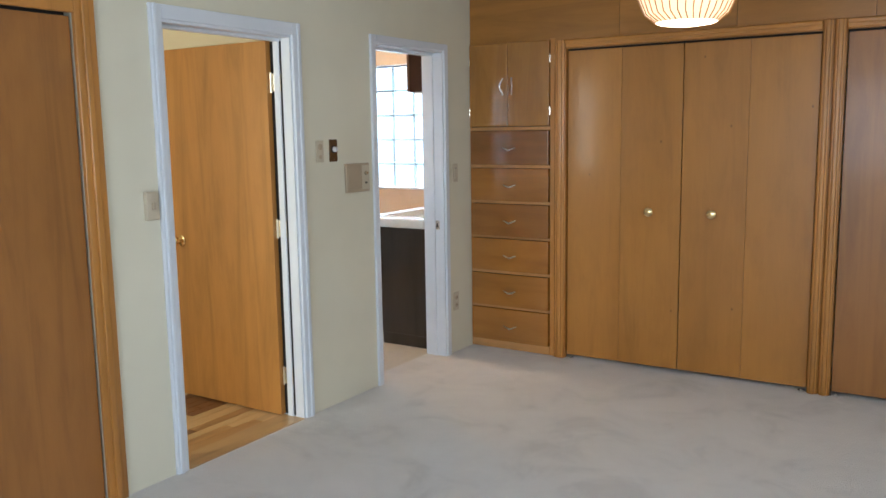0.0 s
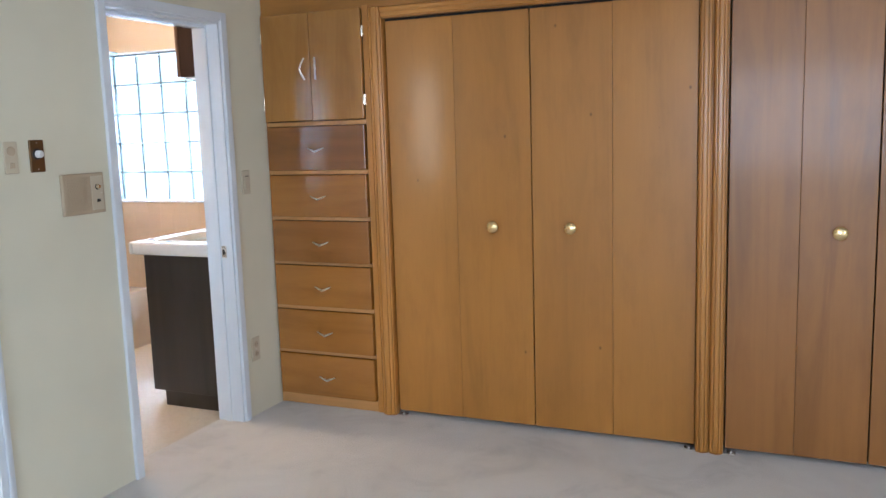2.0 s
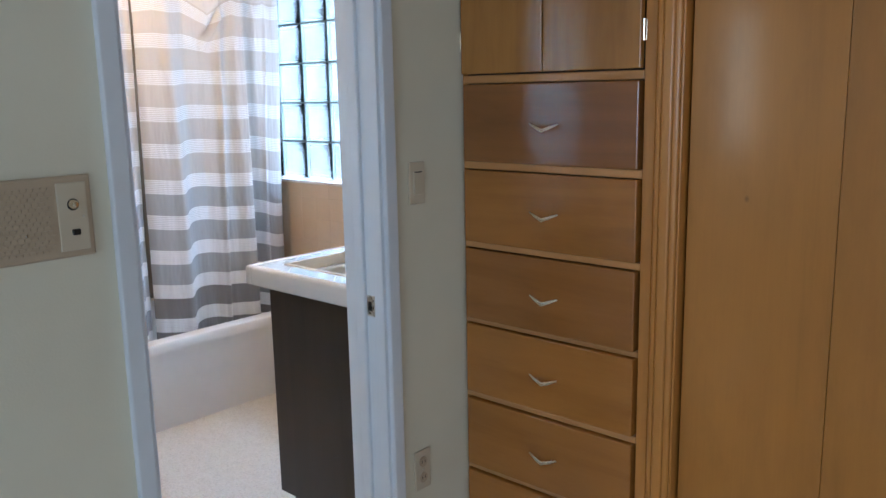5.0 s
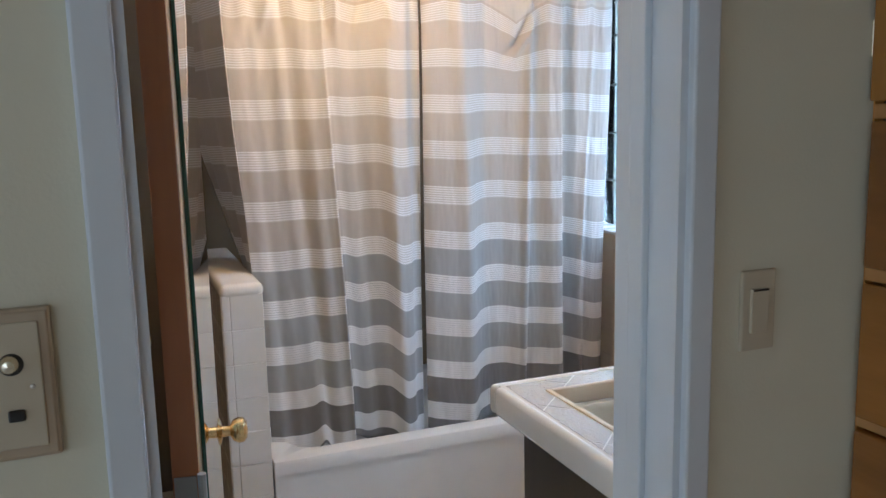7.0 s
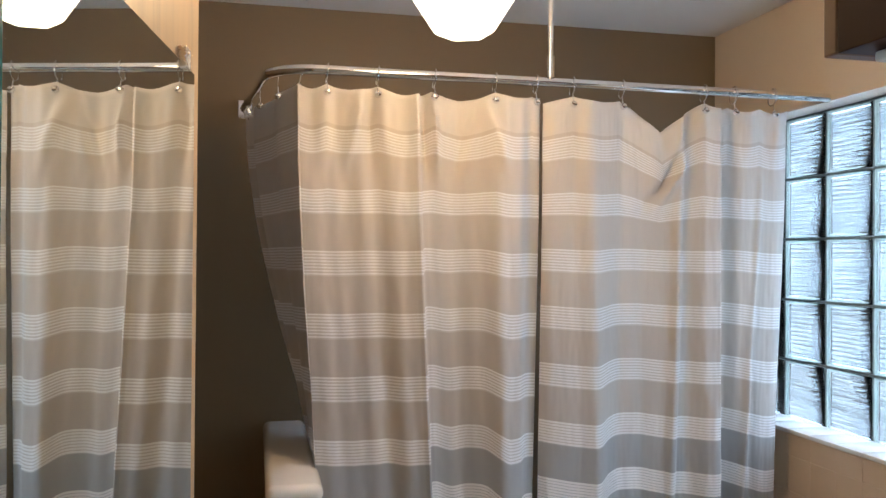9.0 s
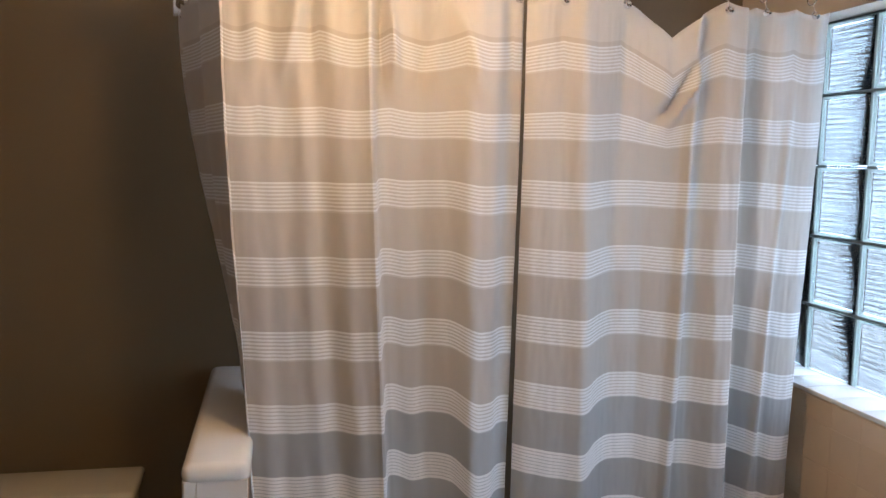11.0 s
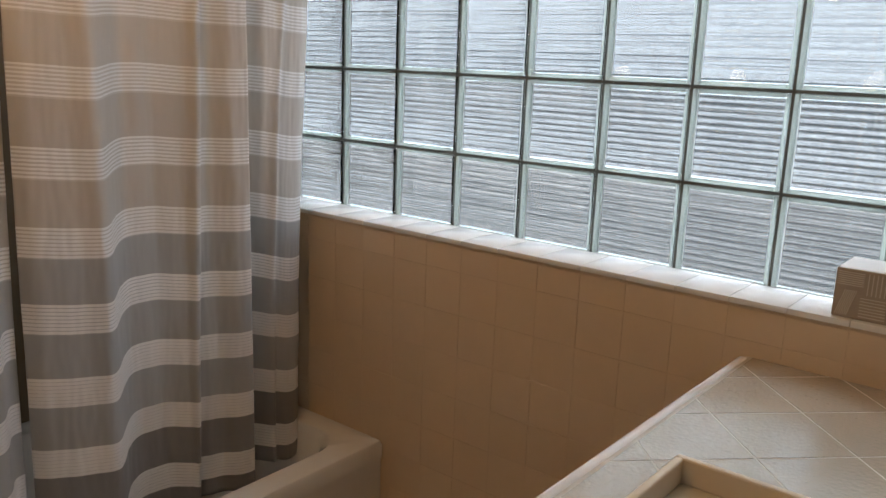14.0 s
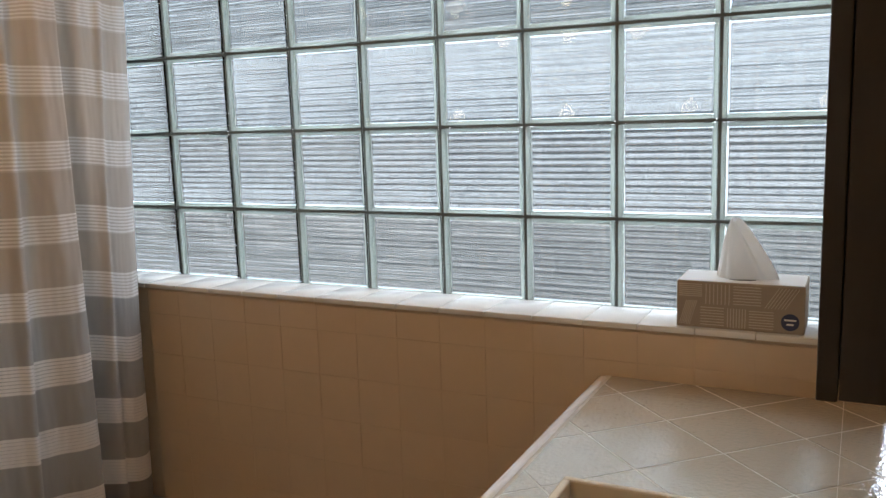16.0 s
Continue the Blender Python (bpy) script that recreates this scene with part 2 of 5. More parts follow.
def curtain_material():
    """Striped woven cloth: the stripes follow the cloth's own height, kept in the UV map (v in half metres)."""
    m = Mat("striped_curtain_cloth", (0.5, 0.47, 0.43), 0.85)
    uv = m.n("UVMap")
    sep = m.n("SeparateXYZ")
    m.link(uv.outputs[0], sep.inputs[0])
    z = m.math("MULTIPLY", sep.outputs[1], 2.0)
    t = m.math("DIVIDE", m.math("SUBTRACT", 1.856, z), 0.1550)
    f = m.math("FRACT", t)
    below = m.math("GREATER_THAN", t, 0.0)
    band = m.math("MULTIPLY", m.math("LESS_THAN", f, 0.405), below)
    duty = m.math("MINIMUM", m.math("MAXIMUM", m.math("MULTIPLY_ADD", m.math("SUBTRACT", t, 3.6), 0.11, 0.50), 0.50), 0.93)
    line = m.math("LESS_THAN", m.math("FRACT", m.math("MULTIPLY", f, 8 / 0.405)), duty)
    white = m.math("MULTIPLY", band, m.math("MAXIMUM", line, 0.28))
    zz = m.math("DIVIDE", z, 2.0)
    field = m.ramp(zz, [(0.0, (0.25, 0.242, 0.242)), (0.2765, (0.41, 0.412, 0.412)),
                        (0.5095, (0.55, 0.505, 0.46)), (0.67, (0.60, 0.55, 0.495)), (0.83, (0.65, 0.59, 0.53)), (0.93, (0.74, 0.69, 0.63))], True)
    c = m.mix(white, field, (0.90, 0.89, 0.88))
    weave = m.noise(m.coords((900, 900, 260)), 1.0, 2)
    c = m.mix(m.math("MULTIPLY", weave, 0.14), c, (0.2, 0.19, 0.18))
    m.color(c)
    m.bump(weave, 0.12, 0.0006)
    m.p.inputs["Sheen Weight"].default_value = 0.25
    tr = m.n("BsdfTranslucent")
    m.link(c, tr.inputs[0])
    ms = m.n("MixShader")
    ms.inputs[0].default_value = 0.20
    m.link(m.p.outputs[0], ms.inputs[1]).link(tr.outputs[0], ms.inputs[2])
    m.link(ms.outputs[0], m.t.nodes["Material Output"].inputs[0])
    return m.m


def glass_material(name, color, rough, bump=0.0, scale=80.0, stretch=(1, 1, 1)):
    m = Mat(name, color, rough, 0.0, Transmission_Weight=1.0, IOR=1.45)
    if bump:
        m.bump(m.noise(m.coords(stretch, 3.0), scale, 3, 0.6), bump, 0.003)
    return m.m


def glow(name, color, strength, base=(0.9, 0.9, 0.88)):
    m = Mat(name, base, 0.3)
    m.p.inputs["Emission Color"].default_value = (*color, 1)
    m.p.inputs["Emission Strength"].default_value = strength
    return m.m


CARPET = carpet_material()
VINYL = vinyl_material()
CLOTH = curtain_material()
BLOCK_GLASS = glass_material("pressed_block_glass", (0.80, 0.82, 0.80), 0.02)
RIB_GLASS = glass_material("ribbed_block_glass", (0.062, 0.062, 0.060), 0.03, 0.08, 1.0, (200, 200, 300))
SHADE_GLOW = glow("lit_opal_glass", (1.0, 0.80, 0.52), 7.0)
SHADE_SOFT = glow("lit_amber_glass", (1.0, 0.72, 0.40), 0.9, (0.85, 0.62, 0.35))

# ---- building helpers ----


def slab(bm, x0, x1, y0, y1, z0, z1, bevel=0.0, seg=2):
    """A box between two corners, its edges rounded by bevel."""
    xs, ys, zs = (min(x0, x1), max(x0, x1)), (min(y0, y1), max(y0, y1)), (min(z0, z1), max(z0, z1))
    v = [bm.verts.new((xs[i], ys[j], zs[k])) for i in (0, 1) for j in (0, 1) for k in (0, 1)]
    fs = [bm.faces.new([v[i] for i in q]) for q in ((0, 1, 3, 2), (4, 6, 7, 5), (0, 4, 5, 1), (2, 3, 7, 6), (0, 2, 6, 4), (1, 5, 7, 3))]
    if bevel:
        edges = list({e for f in fs for e in f.edges})
        bmesh.ops.bevel(bm, geom=edges, offset=bevel, segments=seg, affect="EDGES", profile=0.5)
    return bm


def lathe(bm, profile, centre, axis="z", steps=32):
    """A turned shape from (radius, height) pairs round an axis through centre."""
    rings = []
    for r, h in profile:
        ring = []
        for k in range(steps):
            a = 2 * math.pi * k / steps
            p = {"z": (r * math.cos(a), r * math.sin(a), h), "x": (h, r * math.cos(a), r * math.sin(a)), "y": (r * math.sin(a), h, r * math.cos(a))}[axis]
            ring.append(bm.verts.new(Vector(centre) + Vector(p)))
        rings.append(ring)
    for a, b in zip(rings, rings[1:]):
        for k in range(steps):
            bm.faces.new((a[k], a[(k + 1) % steps], b[(k + 1) % steps], b[k]))
    for ring, r in ((rings[0], profile[0][0]), (rings[-1], profile[-1][0])):
        if r > 1e-6:
            bm.faces.new(ring)
    return bm


def tube(bm, points, radius, steps=12, caps=True):
    """A round bar along points; radius is one number or one for each point."""
    pts = [Vector(p) for p in points]
    radii = radius if isinstance(radius, (list, tuple)) else [radius] * len(pts)
    rings, side = [], None
    for k, p in enumerate(pts):
        d = (pts[min(k + 1, len(pts) - 1)] - pts[max(k - 1, 0)]).normalized()
        side = (side - d * side.dot(d)).normalized() if side else d.orthogonal().normalized()
        up = d.cross(side)
        rings.append([bm.verts.new(p + (side * math.cos(a) + up * math.sin(a)) * radii[k]) for a in [2 * math.pi * i / steps for i in range(steps)]])
    for a, b in zip(rings, rings[1:]):
        for i in range(steps):
            bm.faces.new((a[i], a[(i + 1) % steps], b[(i + 1) % steps], b[i]))
    if caps:
        bm.faces.new(rings[0])
        bm.faces.new(rings[-1])
    return bm


def finish(bm, name, material, smooth=False):
    bmesh.ops.recalc_face_normals(bm, faces=bm.faces)
    me = bpy.data.meshes.new(name)
    bm.to_mesh(me)
    bm.free()
    me.materials.append(material)
    if smooth:
        for p in me.polygons:
            p.use_smooth = True
        me.set_sharp_from_angle(angle=radians(38))
    return me


def thing(name, at, label, category, group="", kind=""):
    """An empty at a thing's base, which its parts hang under."""
    ob = new(name)
    ob.location = at
    ob.empty_display_size = 0.05
    return tagged(ob, label, category, group, kind)


def put_under(ob, parent):
    """Parents ob, whose mesh lies in world places, to a thing or a part."""
    ob.parent = parent
    base, up = Vector((0, 0, 0)), parent
    while up:
        base, up = base + up.location, up.parent
    if parent.parent is None and parent.type == "EMPTY":
        ob.matrix_parent_inverse = Matrix.Translation(-parent.location)
    return ob


def part(name, bm, material, parent, label="", smooth=False):
    ob = new(name, finish(bm, name, material, smooth))
    put_under(ob, parent)
    return tagged(ob, label)


def whole(name, bm, material, label, category, kind="", smooth=False, group=""):
    return tagged(new(name, finish(bm, name, material, smooth)), label, category, group, kind)


B = bmesh.new

# ---- structure ----
WX, BX = -3.12, -3.265          # bedroom and bath face of the shared wall
CL = 5.33                       # closet front
TOP = 2.40                      # ceiling
BACK, TILE, GY = -5.5, 6.04, 6.17
PONY0, PONY1, TUBX = 4.475, 4.605, -4.70
TOPB = (TOP + 0.03) / 1.04      # ceiling in the bathroom's own layout
HALL_Y = 3.64

bm = B()
slab(bm, WX, 2.0, -2.3, 5.99, -0.12, 0)
slab(bm, BX, WX, 4.27, 4.988, -0.12, 0)
whole("floor_bedroom", bm, CARPET, "grey-beige cut pile carpet with trodden marks", "carpet", "structure")
bm = slab(B(), -5.75, BX, 3.76, 6.55, -0.12, -0.002)
whole("floor_bathroom", bm, VINYL, "pale speckled vinyl bathroom floor", "floor", "structure")
floor_hall = whole("floor_hall", slab(B(), -5.2, BX, 0.3, HALL_Y, -0.12, -0.016), BLACK, "hickory plank floor with light and dark boards", "floor", "structure")
bm = B()
slab(bm, WX, 2.0, -2.3, 6.0, TOP, TOP + 0.1)
slab(bm, -5.8, WX, 0.2, 6.55, TOP + 0.002, TOP + 0.1)
whole("ceiling", bm, CEILING, "flat off-white painted ceiling", "ceiling", "structure")

bm = B()
for y0, y1, z0, z1 in ((-2.3, 0.75, 0, TOP), (0.75, 2.41, 1.955, TOP), (2.41, 2.805, 0, TOP), (2.805, 3.592, 1.965, TOP),
                       (3.592, 4.27, 0, TOP), (4.27, 4.988, 1.985, TOP), (4.988, 6.5, 0, TOP)):
    slab(bm, BX + 0.004, WX, y0, y1, z0, z1)
whole("wall_west", bm, WHITE_WALL, "off-white painted bedroom wall with two doorways", "wall", "structure")
bm = B()
for y0, y1, z0, z1 in ((3.76, 4.27, 0, TOP), (4.27, 4.988, 1.985, TOP), (4.988, 6.17, 0, TOP)):
    slab(bm, BX, BX + 0.003, y0, y1, z0, z1)
whole("wall_bath_east", bm, BATH_WALL, "brown painted bathroom wall beside the doorway", "wall", "structure")
bm = B()
slab(bm, BACK - 0.1, BACK, 3.76, GY + 0.04, 0, TOP)
whole("wall_bath_west", bm, BATH_WALL, "brown painted bathroom wall behind tub and toilet", "wall", "structure")
whole("wall_bath_south", slab(B(), -5.7, BX, HALL_Y + 0.05, 3.76, 0, TOP), BATH_WALL, "brown painted bathroom end wall", "wall", "structure")
bm = B()
slab(bm, BACK, BX, GY + 0.04, GY + 0.16, 0, 0.80)
slab(bm, BACK, BX, TILE + 0.0014, GY + 0.04, 0, 0.992)
whole("wall_bath_north", bm, GROUT, "low bathroom wall of peach tiles under the glass blocks", "wall", "structure")
bm = B()
slab(bm, BACK, BX, TILE + 0.05, GY + 0.18, 1.989, TOP)
slab(bm, BACK, -5.405, TILE + 0.05, GY + 0.04, 1.0, 1.989)
slab(bm, -3.3672, BX, TILE + 0.05, GY + 0.04, 1.0, 1.989)
whole("wall_bath_upper", bm, PEACH_WALL, "cream painted wall round the glass blocks", "wall", "structure")
bm = B()
slab(bm, -5.3, -5.2, 0.2, HALL_Y, 0, TOP)
slab(bm, -5.2, BX, HALL_Y - 0.0, HALL_Y + 0.05, 0, TOP)
# unseen end wall, its opening made up to hold the added hall lamp
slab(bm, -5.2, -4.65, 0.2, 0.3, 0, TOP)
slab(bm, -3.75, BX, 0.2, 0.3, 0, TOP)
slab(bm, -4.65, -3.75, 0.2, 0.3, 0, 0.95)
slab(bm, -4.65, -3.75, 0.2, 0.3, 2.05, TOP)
whole("wall_hall", bm, HALL_WALL, "cream yellow painted hall walls", "wall", "structure")
bm = B()
slab(bm, 1.95, 2.0, -2.3, 0.4, 0, TOP)
slab(bm, 1.95, 2.0, 2.8, 6.0, 0, TOP)
slab(bm, 1.95, 2.0, 0.4, 2.8, 0, 0.8)
slab(bm, 1.95, 2.0, 0.4, 2.8, 2.1, TOP)
whole("wall_east", bm, WHITE_WALL, "off-white painted bedroom wall with a window", "wall", "structure")
bm = B()
slab(bm, WX, -1.8, -2.3, -2.2, 0, TOP)
slab(bm, 0.6, 1.95, -2.3, -2.2, 0, TOP)
slab(bm, -1.8, 0.6, -2.3, -2.2, 0, 0.8)
slab(bm, -1.8, 0.6, -2.3, -2.2, 2.1, TOP)
whole("wall_south", bm, WHITE_WALL, "off-white painted bedroom wall with a window", "wall", "structure")
whole("wall_closet_back", slab(B(), WX, 1.95, 5.93, 5.99, 0, TOP), WHITE_WALL, "plain wall behind the closets", "wall", "structure")

# ground outside the glass blocks and a glowing sheet standing in for daylight beyond
whole("ground", slab(B(), -60, 60, 6.36, 60, -1.6, -1.3), paint("dry_ground", (0.55, 0.54, 0.50), 0.9), "pale dry ground outside the window", "ground", "structure")


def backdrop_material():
    m = Mat("banded_daylight_glow", (0, 0, 0), 1.0)
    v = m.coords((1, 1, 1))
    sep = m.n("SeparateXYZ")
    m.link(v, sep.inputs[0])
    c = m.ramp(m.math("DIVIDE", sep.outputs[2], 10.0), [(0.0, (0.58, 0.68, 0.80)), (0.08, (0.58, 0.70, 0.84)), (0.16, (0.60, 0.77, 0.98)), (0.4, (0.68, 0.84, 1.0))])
    # bright and dim bands put into the glow so the glass ribs stand out
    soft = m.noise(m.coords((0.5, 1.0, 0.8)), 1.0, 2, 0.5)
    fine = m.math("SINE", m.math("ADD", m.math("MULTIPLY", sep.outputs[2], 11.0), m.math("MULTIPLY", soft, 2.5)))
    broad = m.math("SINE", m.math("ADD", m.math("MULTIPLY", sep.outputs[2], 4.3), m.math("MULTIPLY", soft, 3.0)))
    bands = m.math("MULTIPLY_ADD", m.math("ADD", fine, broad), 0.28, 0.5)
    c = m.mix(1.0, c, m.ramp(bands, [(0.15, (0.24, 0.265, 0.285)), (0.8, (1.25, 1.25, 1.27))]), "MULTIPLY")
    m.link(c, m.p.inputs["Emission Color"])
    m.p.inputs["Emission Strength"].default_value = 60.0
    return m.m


whole("backdrop", slab(B(), -24, -2.6, 8.6, 8.65, -1.3, 5.0), backdrop_material(), "glowing banded sheet standing in for daylight beyond the window", "backdrop", "structure")

# ---- door frames ----
CAS = 0.018


def casing_set(name, y0, y1, top, wide, label, bead=0):
    """White casing on the bedroom side, jamb lining and stop of a doorway in the west wall."""
    t = thing(name, (WX, (y0 + y1) / 2, 0), label, "door frame", "", "structure")
    for nm, a, b, c, d in (("casing_side", y0 - wide, y0, 0, top + wide), ("casing_side", y1, y1 + wide, 0, top + wide), ("casing_head", y0, y1, top, top + wide)):
        bm = slab(B(), WX, WX + CAS, a, b, c, d, 0.004)
        if bead and nm == "casing_side":
            for k in range(bead):
                m = a + (b - a) * (0.62 + 0.16 * k if a >= y1 else 0.38 - 0.16 * k)
                slab(bm, WX + CAS - 0.002, WX + CAS + 0.008, m - 0.009, m + 0.009, 0, d, 0.004)
        part(nm, bm, TRIM_WHITE, t)
    part("jamb", slab(B(), BX - 0.004, WX + 0.004, y0 - 0.002, y0 + 0.012, 0, top - 0.012), TRIM_WHITE, t)
    part("jamb", slab(B(), BX - 0.004, WX + 0.004, y1 - 0.012, y1 + 0.002, 0, top - 0.012), TRIM_WHITE, t)
    part("head_jamb", slab(B(), BX - 0.004, WX + 0.004, y0, y1, top - 0.012, top + 0.002), TRIM_WHITE, t)
    part("door_stop", slab(B(), WX - 0.098, WX - 0.062, y1 - 0.024, y1 - 0.011, 0, top - 0.012, 0.003), TRIM_WHITE, t)
    part("door_stop", slab(B(), WX - 0.098, WX - 0.062, y0 + 0.024, y1 - 0.024, top - 0.026, top - 0.011, 0.003), TRIM_WHITE, t)
    return t


hall_frame = casing_set("door_frame_hall", 2.805, 3.592, 1.965, 0.06, "white painted casing round the hall doorway", 1)
bath_frame = casing_set("door_frame_bath", 4.27, 4.988, 1.985, 0.042, "narrow white painted casing round the bathroom doorway")
bm = slab(B(), WX - 0.060, WX - 0.030, 4.972, 4.977, 0.845, 0.905, 0.002)
part("strike_plate", bm, NICKEL, bath_frame, "nickel strike plate")
# black slab painted as the shade in the strike plate's hole
part("strike_hole", slab(B(), WX - 0.052, WX - 0.040, 4.970, 4.9745, 0.862, 0.888), BLACK, bath_frame)
bm = slab(B(), WX - 0.14, WX - 0.11, 4.30, 4.96, 1.960, 1.972, 0.002)
part("head_track", bm, NICKEL, bath_frame, "metal strip under the head jamb")

# ---- the two swung doors ----


def knob_set(parent, x, y, z, out, material, name="door_knob"):
    """A round knob with rose and neck on a face whose outward way is out along y."""
    bm = B()
    prof = [(0.0, 0.001), (0.031, 0.001), (0.031, 0.005), (0.026, 0.009), (0.012, 0.012), (0.011, 0.028), (0.022, 0.034), (0.0275, 0.045), (0.026, 0.056), (0.018, 0.063), (0.0, 0.065)]
    lathe(bm, [(r, h * out) for r, h in prof], (x, y, z), "y", 28)
    return part(name, bm, material, parent, "round polished brass knob", True)


hall_door = thing("door_hall", (-3.245, 3.55, 0), "open birch slab door with brass knob on the hall side", "door", "", "structure")
part("door_leaf", slab(B(), -4.005, -3.245, 3.545, 3.580, 0.008, 1.945, 0.002), BIRCH_DOOR, hall_door)
knob_set(hall_door, -3.945, 3.545, 0.90, -1, BRASS)
# black strip painted on the jamb as the shade beside the hinges
part("hinge_gap", slab(B(), -3.262, -3.172, 3.5775, 3.5795, 0.01, 1.94), BLACK, hall_door, "black strip painted as the shade behind the hinge edge")
for z in (0.22, 1.0, 1.74):
    bm = slab(B(), -3.240, -3.178, 3.573, 3.577, z - 0.045, z + 0.045, 0.001)
    tube(bm, [(-3.236, 3.567, z - 0.05), (-3.236, 3.567, z + 0.05)], 0.0065, 10)
    part("hinge", bm, SATIN, hall_door, "brass hinge")

bath_door = thing("door_bath", (-3.262, 4.30, 0), "open oak door carrying a full-length mirror", "door", "", "structure")
DY = 4.334
bath_door.rotation_euler.z = radians(-7.5)
part("door_leaf", slab(B(), -3.985, -3.262, DY - 0.034, DY, 0.01, 1.97, 0.0015), OAK_DOOR, bath_door)
part("door_edge", slab(B(), -3.262, -3.2575, DY - 0.034, DY - 0.001, 0.01, 1.97), DOOR_EDGE, bath_door, "dark stained hinge edge")
mirror = part("mirror", slab(B(), -3.93, -3.335, DY + 0.001, DY + 0.006, 0.30, 1.80), MIRROR, bath_door, "frameless silvered mirror")
part("mirror_edge", slab(B(), -3.3345, -3.331, DY + 0.001, DY + 0.0065, 0.30, 1.80), GLASS_EDGE, bath_door, "dark green glass edge")
for x in (-3.42, -3.87):
    for z in (1.80, 0.30):
        s = 1 if z > 1 else -1
        bm = slab(B(), x - 0.014, x + 0.014, DY, DY + 0.011, z - 0.006 * s, z + 0.022 * s, 0.002)
        lathe(bm, [(0.0, 0.0125), (0.004, 0.012), (0.005, 0.010)], (x, DY, z + 0.013 * s), "y", 10)
        part("mirror_clip", bm, NICKEL, bath_door, "small metal mirror clip")
knob_set(bath_door, -3.935, DY, 0.85, 1, BRASS)
for z in (0.22, 1.0, 1.76):
    bm = slab(B(), -3.258, -3.2545, DY - 0.032, DY - 0.004, z - 0.045, z + 0.045)
    tube(bm, [(-3.255, DY + 0.003, z - 0.048), (-3.255, DY + 0.003, z + 0.048)], 0.006, 10)
    part("hinge", bm, HINGE_PAINT, bath_door, "dull painted hinge")

# ---- wall controls on the bedroom wall ----


def plate(name, y0, y1, z0, z1, label, category, material=IVORY, proud=0.008):
    t = thing(name, (WX, (y0 + y1) / 2, z0), label, category)
    part("cover_plate", slab(B(), WX, WX + proud, y0, y1, z0, z1, 0.003), material, t)
    return t


def screws(t, y, zs, x):
    for z in zs:
        part("screw", lathe(B(), [(0.0, 0.0015), (0.0025, 0.001), (0.003, -0.001)], (x, y, z), "x", 8), NICKEL, t)


sw = plate("rocker_switch", 5.088, 5.150, 1.150, 1.270, "ivory rocker light switch beside the bathroom doorway", "light switch")
part("rocker", slab(B(), WX + 0.006, WX + 0.012, 5.103, 5.135, 1.177, 1.243, 0.002), IVORY, sw)
part("rocker_slot", slab(B(), WX + 0.0115, WX + 0.0128, 5.105, 5.133, 1.2395, 1.2425), DARK_PLASTIC, sw)
out = plate("wall_outlet", 5.080, 5.145, 0.288, 0.412, "ivory duplex wall outlet near the carpet", "outlet")
for z in (0.325, 0.375):
    part("socket", lathe(B(), [(0.0, 0.0), (0.016, 0.0), (0.0165, -0.006)], (WX + 0.0105, 5.1125, z), "x", 20), TAN_PLASTIC, out)
    for dy in (-0.006, 0.006):
        part("socket_slot", slab(B(), WX + 0.0100, WX + 0.0112, 5.1125 + dy - 0.001, 5.1125 + dy + 0.001, z - 0.003, z + 0.006), DARK_PLASTIC, out)
screws(out, 5.1125, (0.35,), WX + 0.009)
left_sw = plate("double_switch", 2.668, 2.730, 1.136, 1.255, "ivory wall switch beside the hall doorway", "light switch", IVORY, 0.022)
part("toggle", slab(B(), WX + 0.021, WX + 0.032, 2.691, 2.707, 1.180, 1.210, 0.002), TAN_PLASTIC, left_sw)
door_bell = plate("call_plate", 3.750, 3.806, 1.332, 1.446, "ivory wall plate with a round sounder", "control plate")
part("sounder", lathe(B(), [(0.0, 0.004), (0.012, 0.004), (0.017, 0.002), (0.018, -0.002)], (WX + 0.008, 3.778, 1.412), "x", 24), TAN_PLASTIC, door_bell, "", True)
part("button", slab(B(), WX + 0.007, WX + 0.012, 3.768, 3.788, 1.351, 1.371, 0.002), TAN_PLASTIC, door_bell)
dial = plate("dimmer_plate", 3.857, 3.919, 1.332, 1.450, "brown metal plate with a white dimmer knob", "dimmer", metal("brown_bronze", (0.20, 0.13, 0.07), 0.4))
part("knob_ring", lathe(B(), [(0.0, 0.003), (0.019, 0.003), (0.021, 0.0)], (WX + 0.008, 3.888, 1.398), "x", 24), DARK_PLASTIC, dial, "dark ring", True)
part("knob", lathe(B(), [(0.0, 0.022), (0.010, 0.022), (0.013, 0.018), (0.014, 0.0)], (WX + 0.009, 3.888, 1.398), "x", 24), WHITE_PLASTIC, dial, "white round knob", True)
screws(dial, 3.888, (1.342, 1.440), WX + 0.009)

icom = plate("intercom", 3.980, 4.187, 1.156, 1.316, "tan plastic intercom with slotted grille and control panel", "intercom", TAN_PLASTIC, 0.012)
part("rim", slab(B(), WX + 0.010, WX + 0.014, 3.983, 4.184, 1.159, 1.313, 0.002), TAN_PLASTIC, icom)
for r in range(14):
    for k in range(9):
        y = 3.995 + k * 0.0125 + (0.006 if r % 2 else 0)
        part("grille_slat", slab(B(), WX + 0.0135, WX + 0.0165, y, y + 0.0095, 1.172 + r * 0.0093, 1.1775 + r * 0.0093), TAN_PLASTIC, icom)
part("control_panel", slab(B(), WX + 0.0135, WX + 0.0175, 4.117, 4.175, 1.170, 1.303, 0.0015), IVORY, icom, "lighter raised panel")
part("knob_socket", lathe(B(), [(0.0, 0.002), (0.011, 0.002), (0.012, 0.0)], (WX + 0.0172, 4.147, 1.260), "x", 20), DARK_PLASTIC, icom)
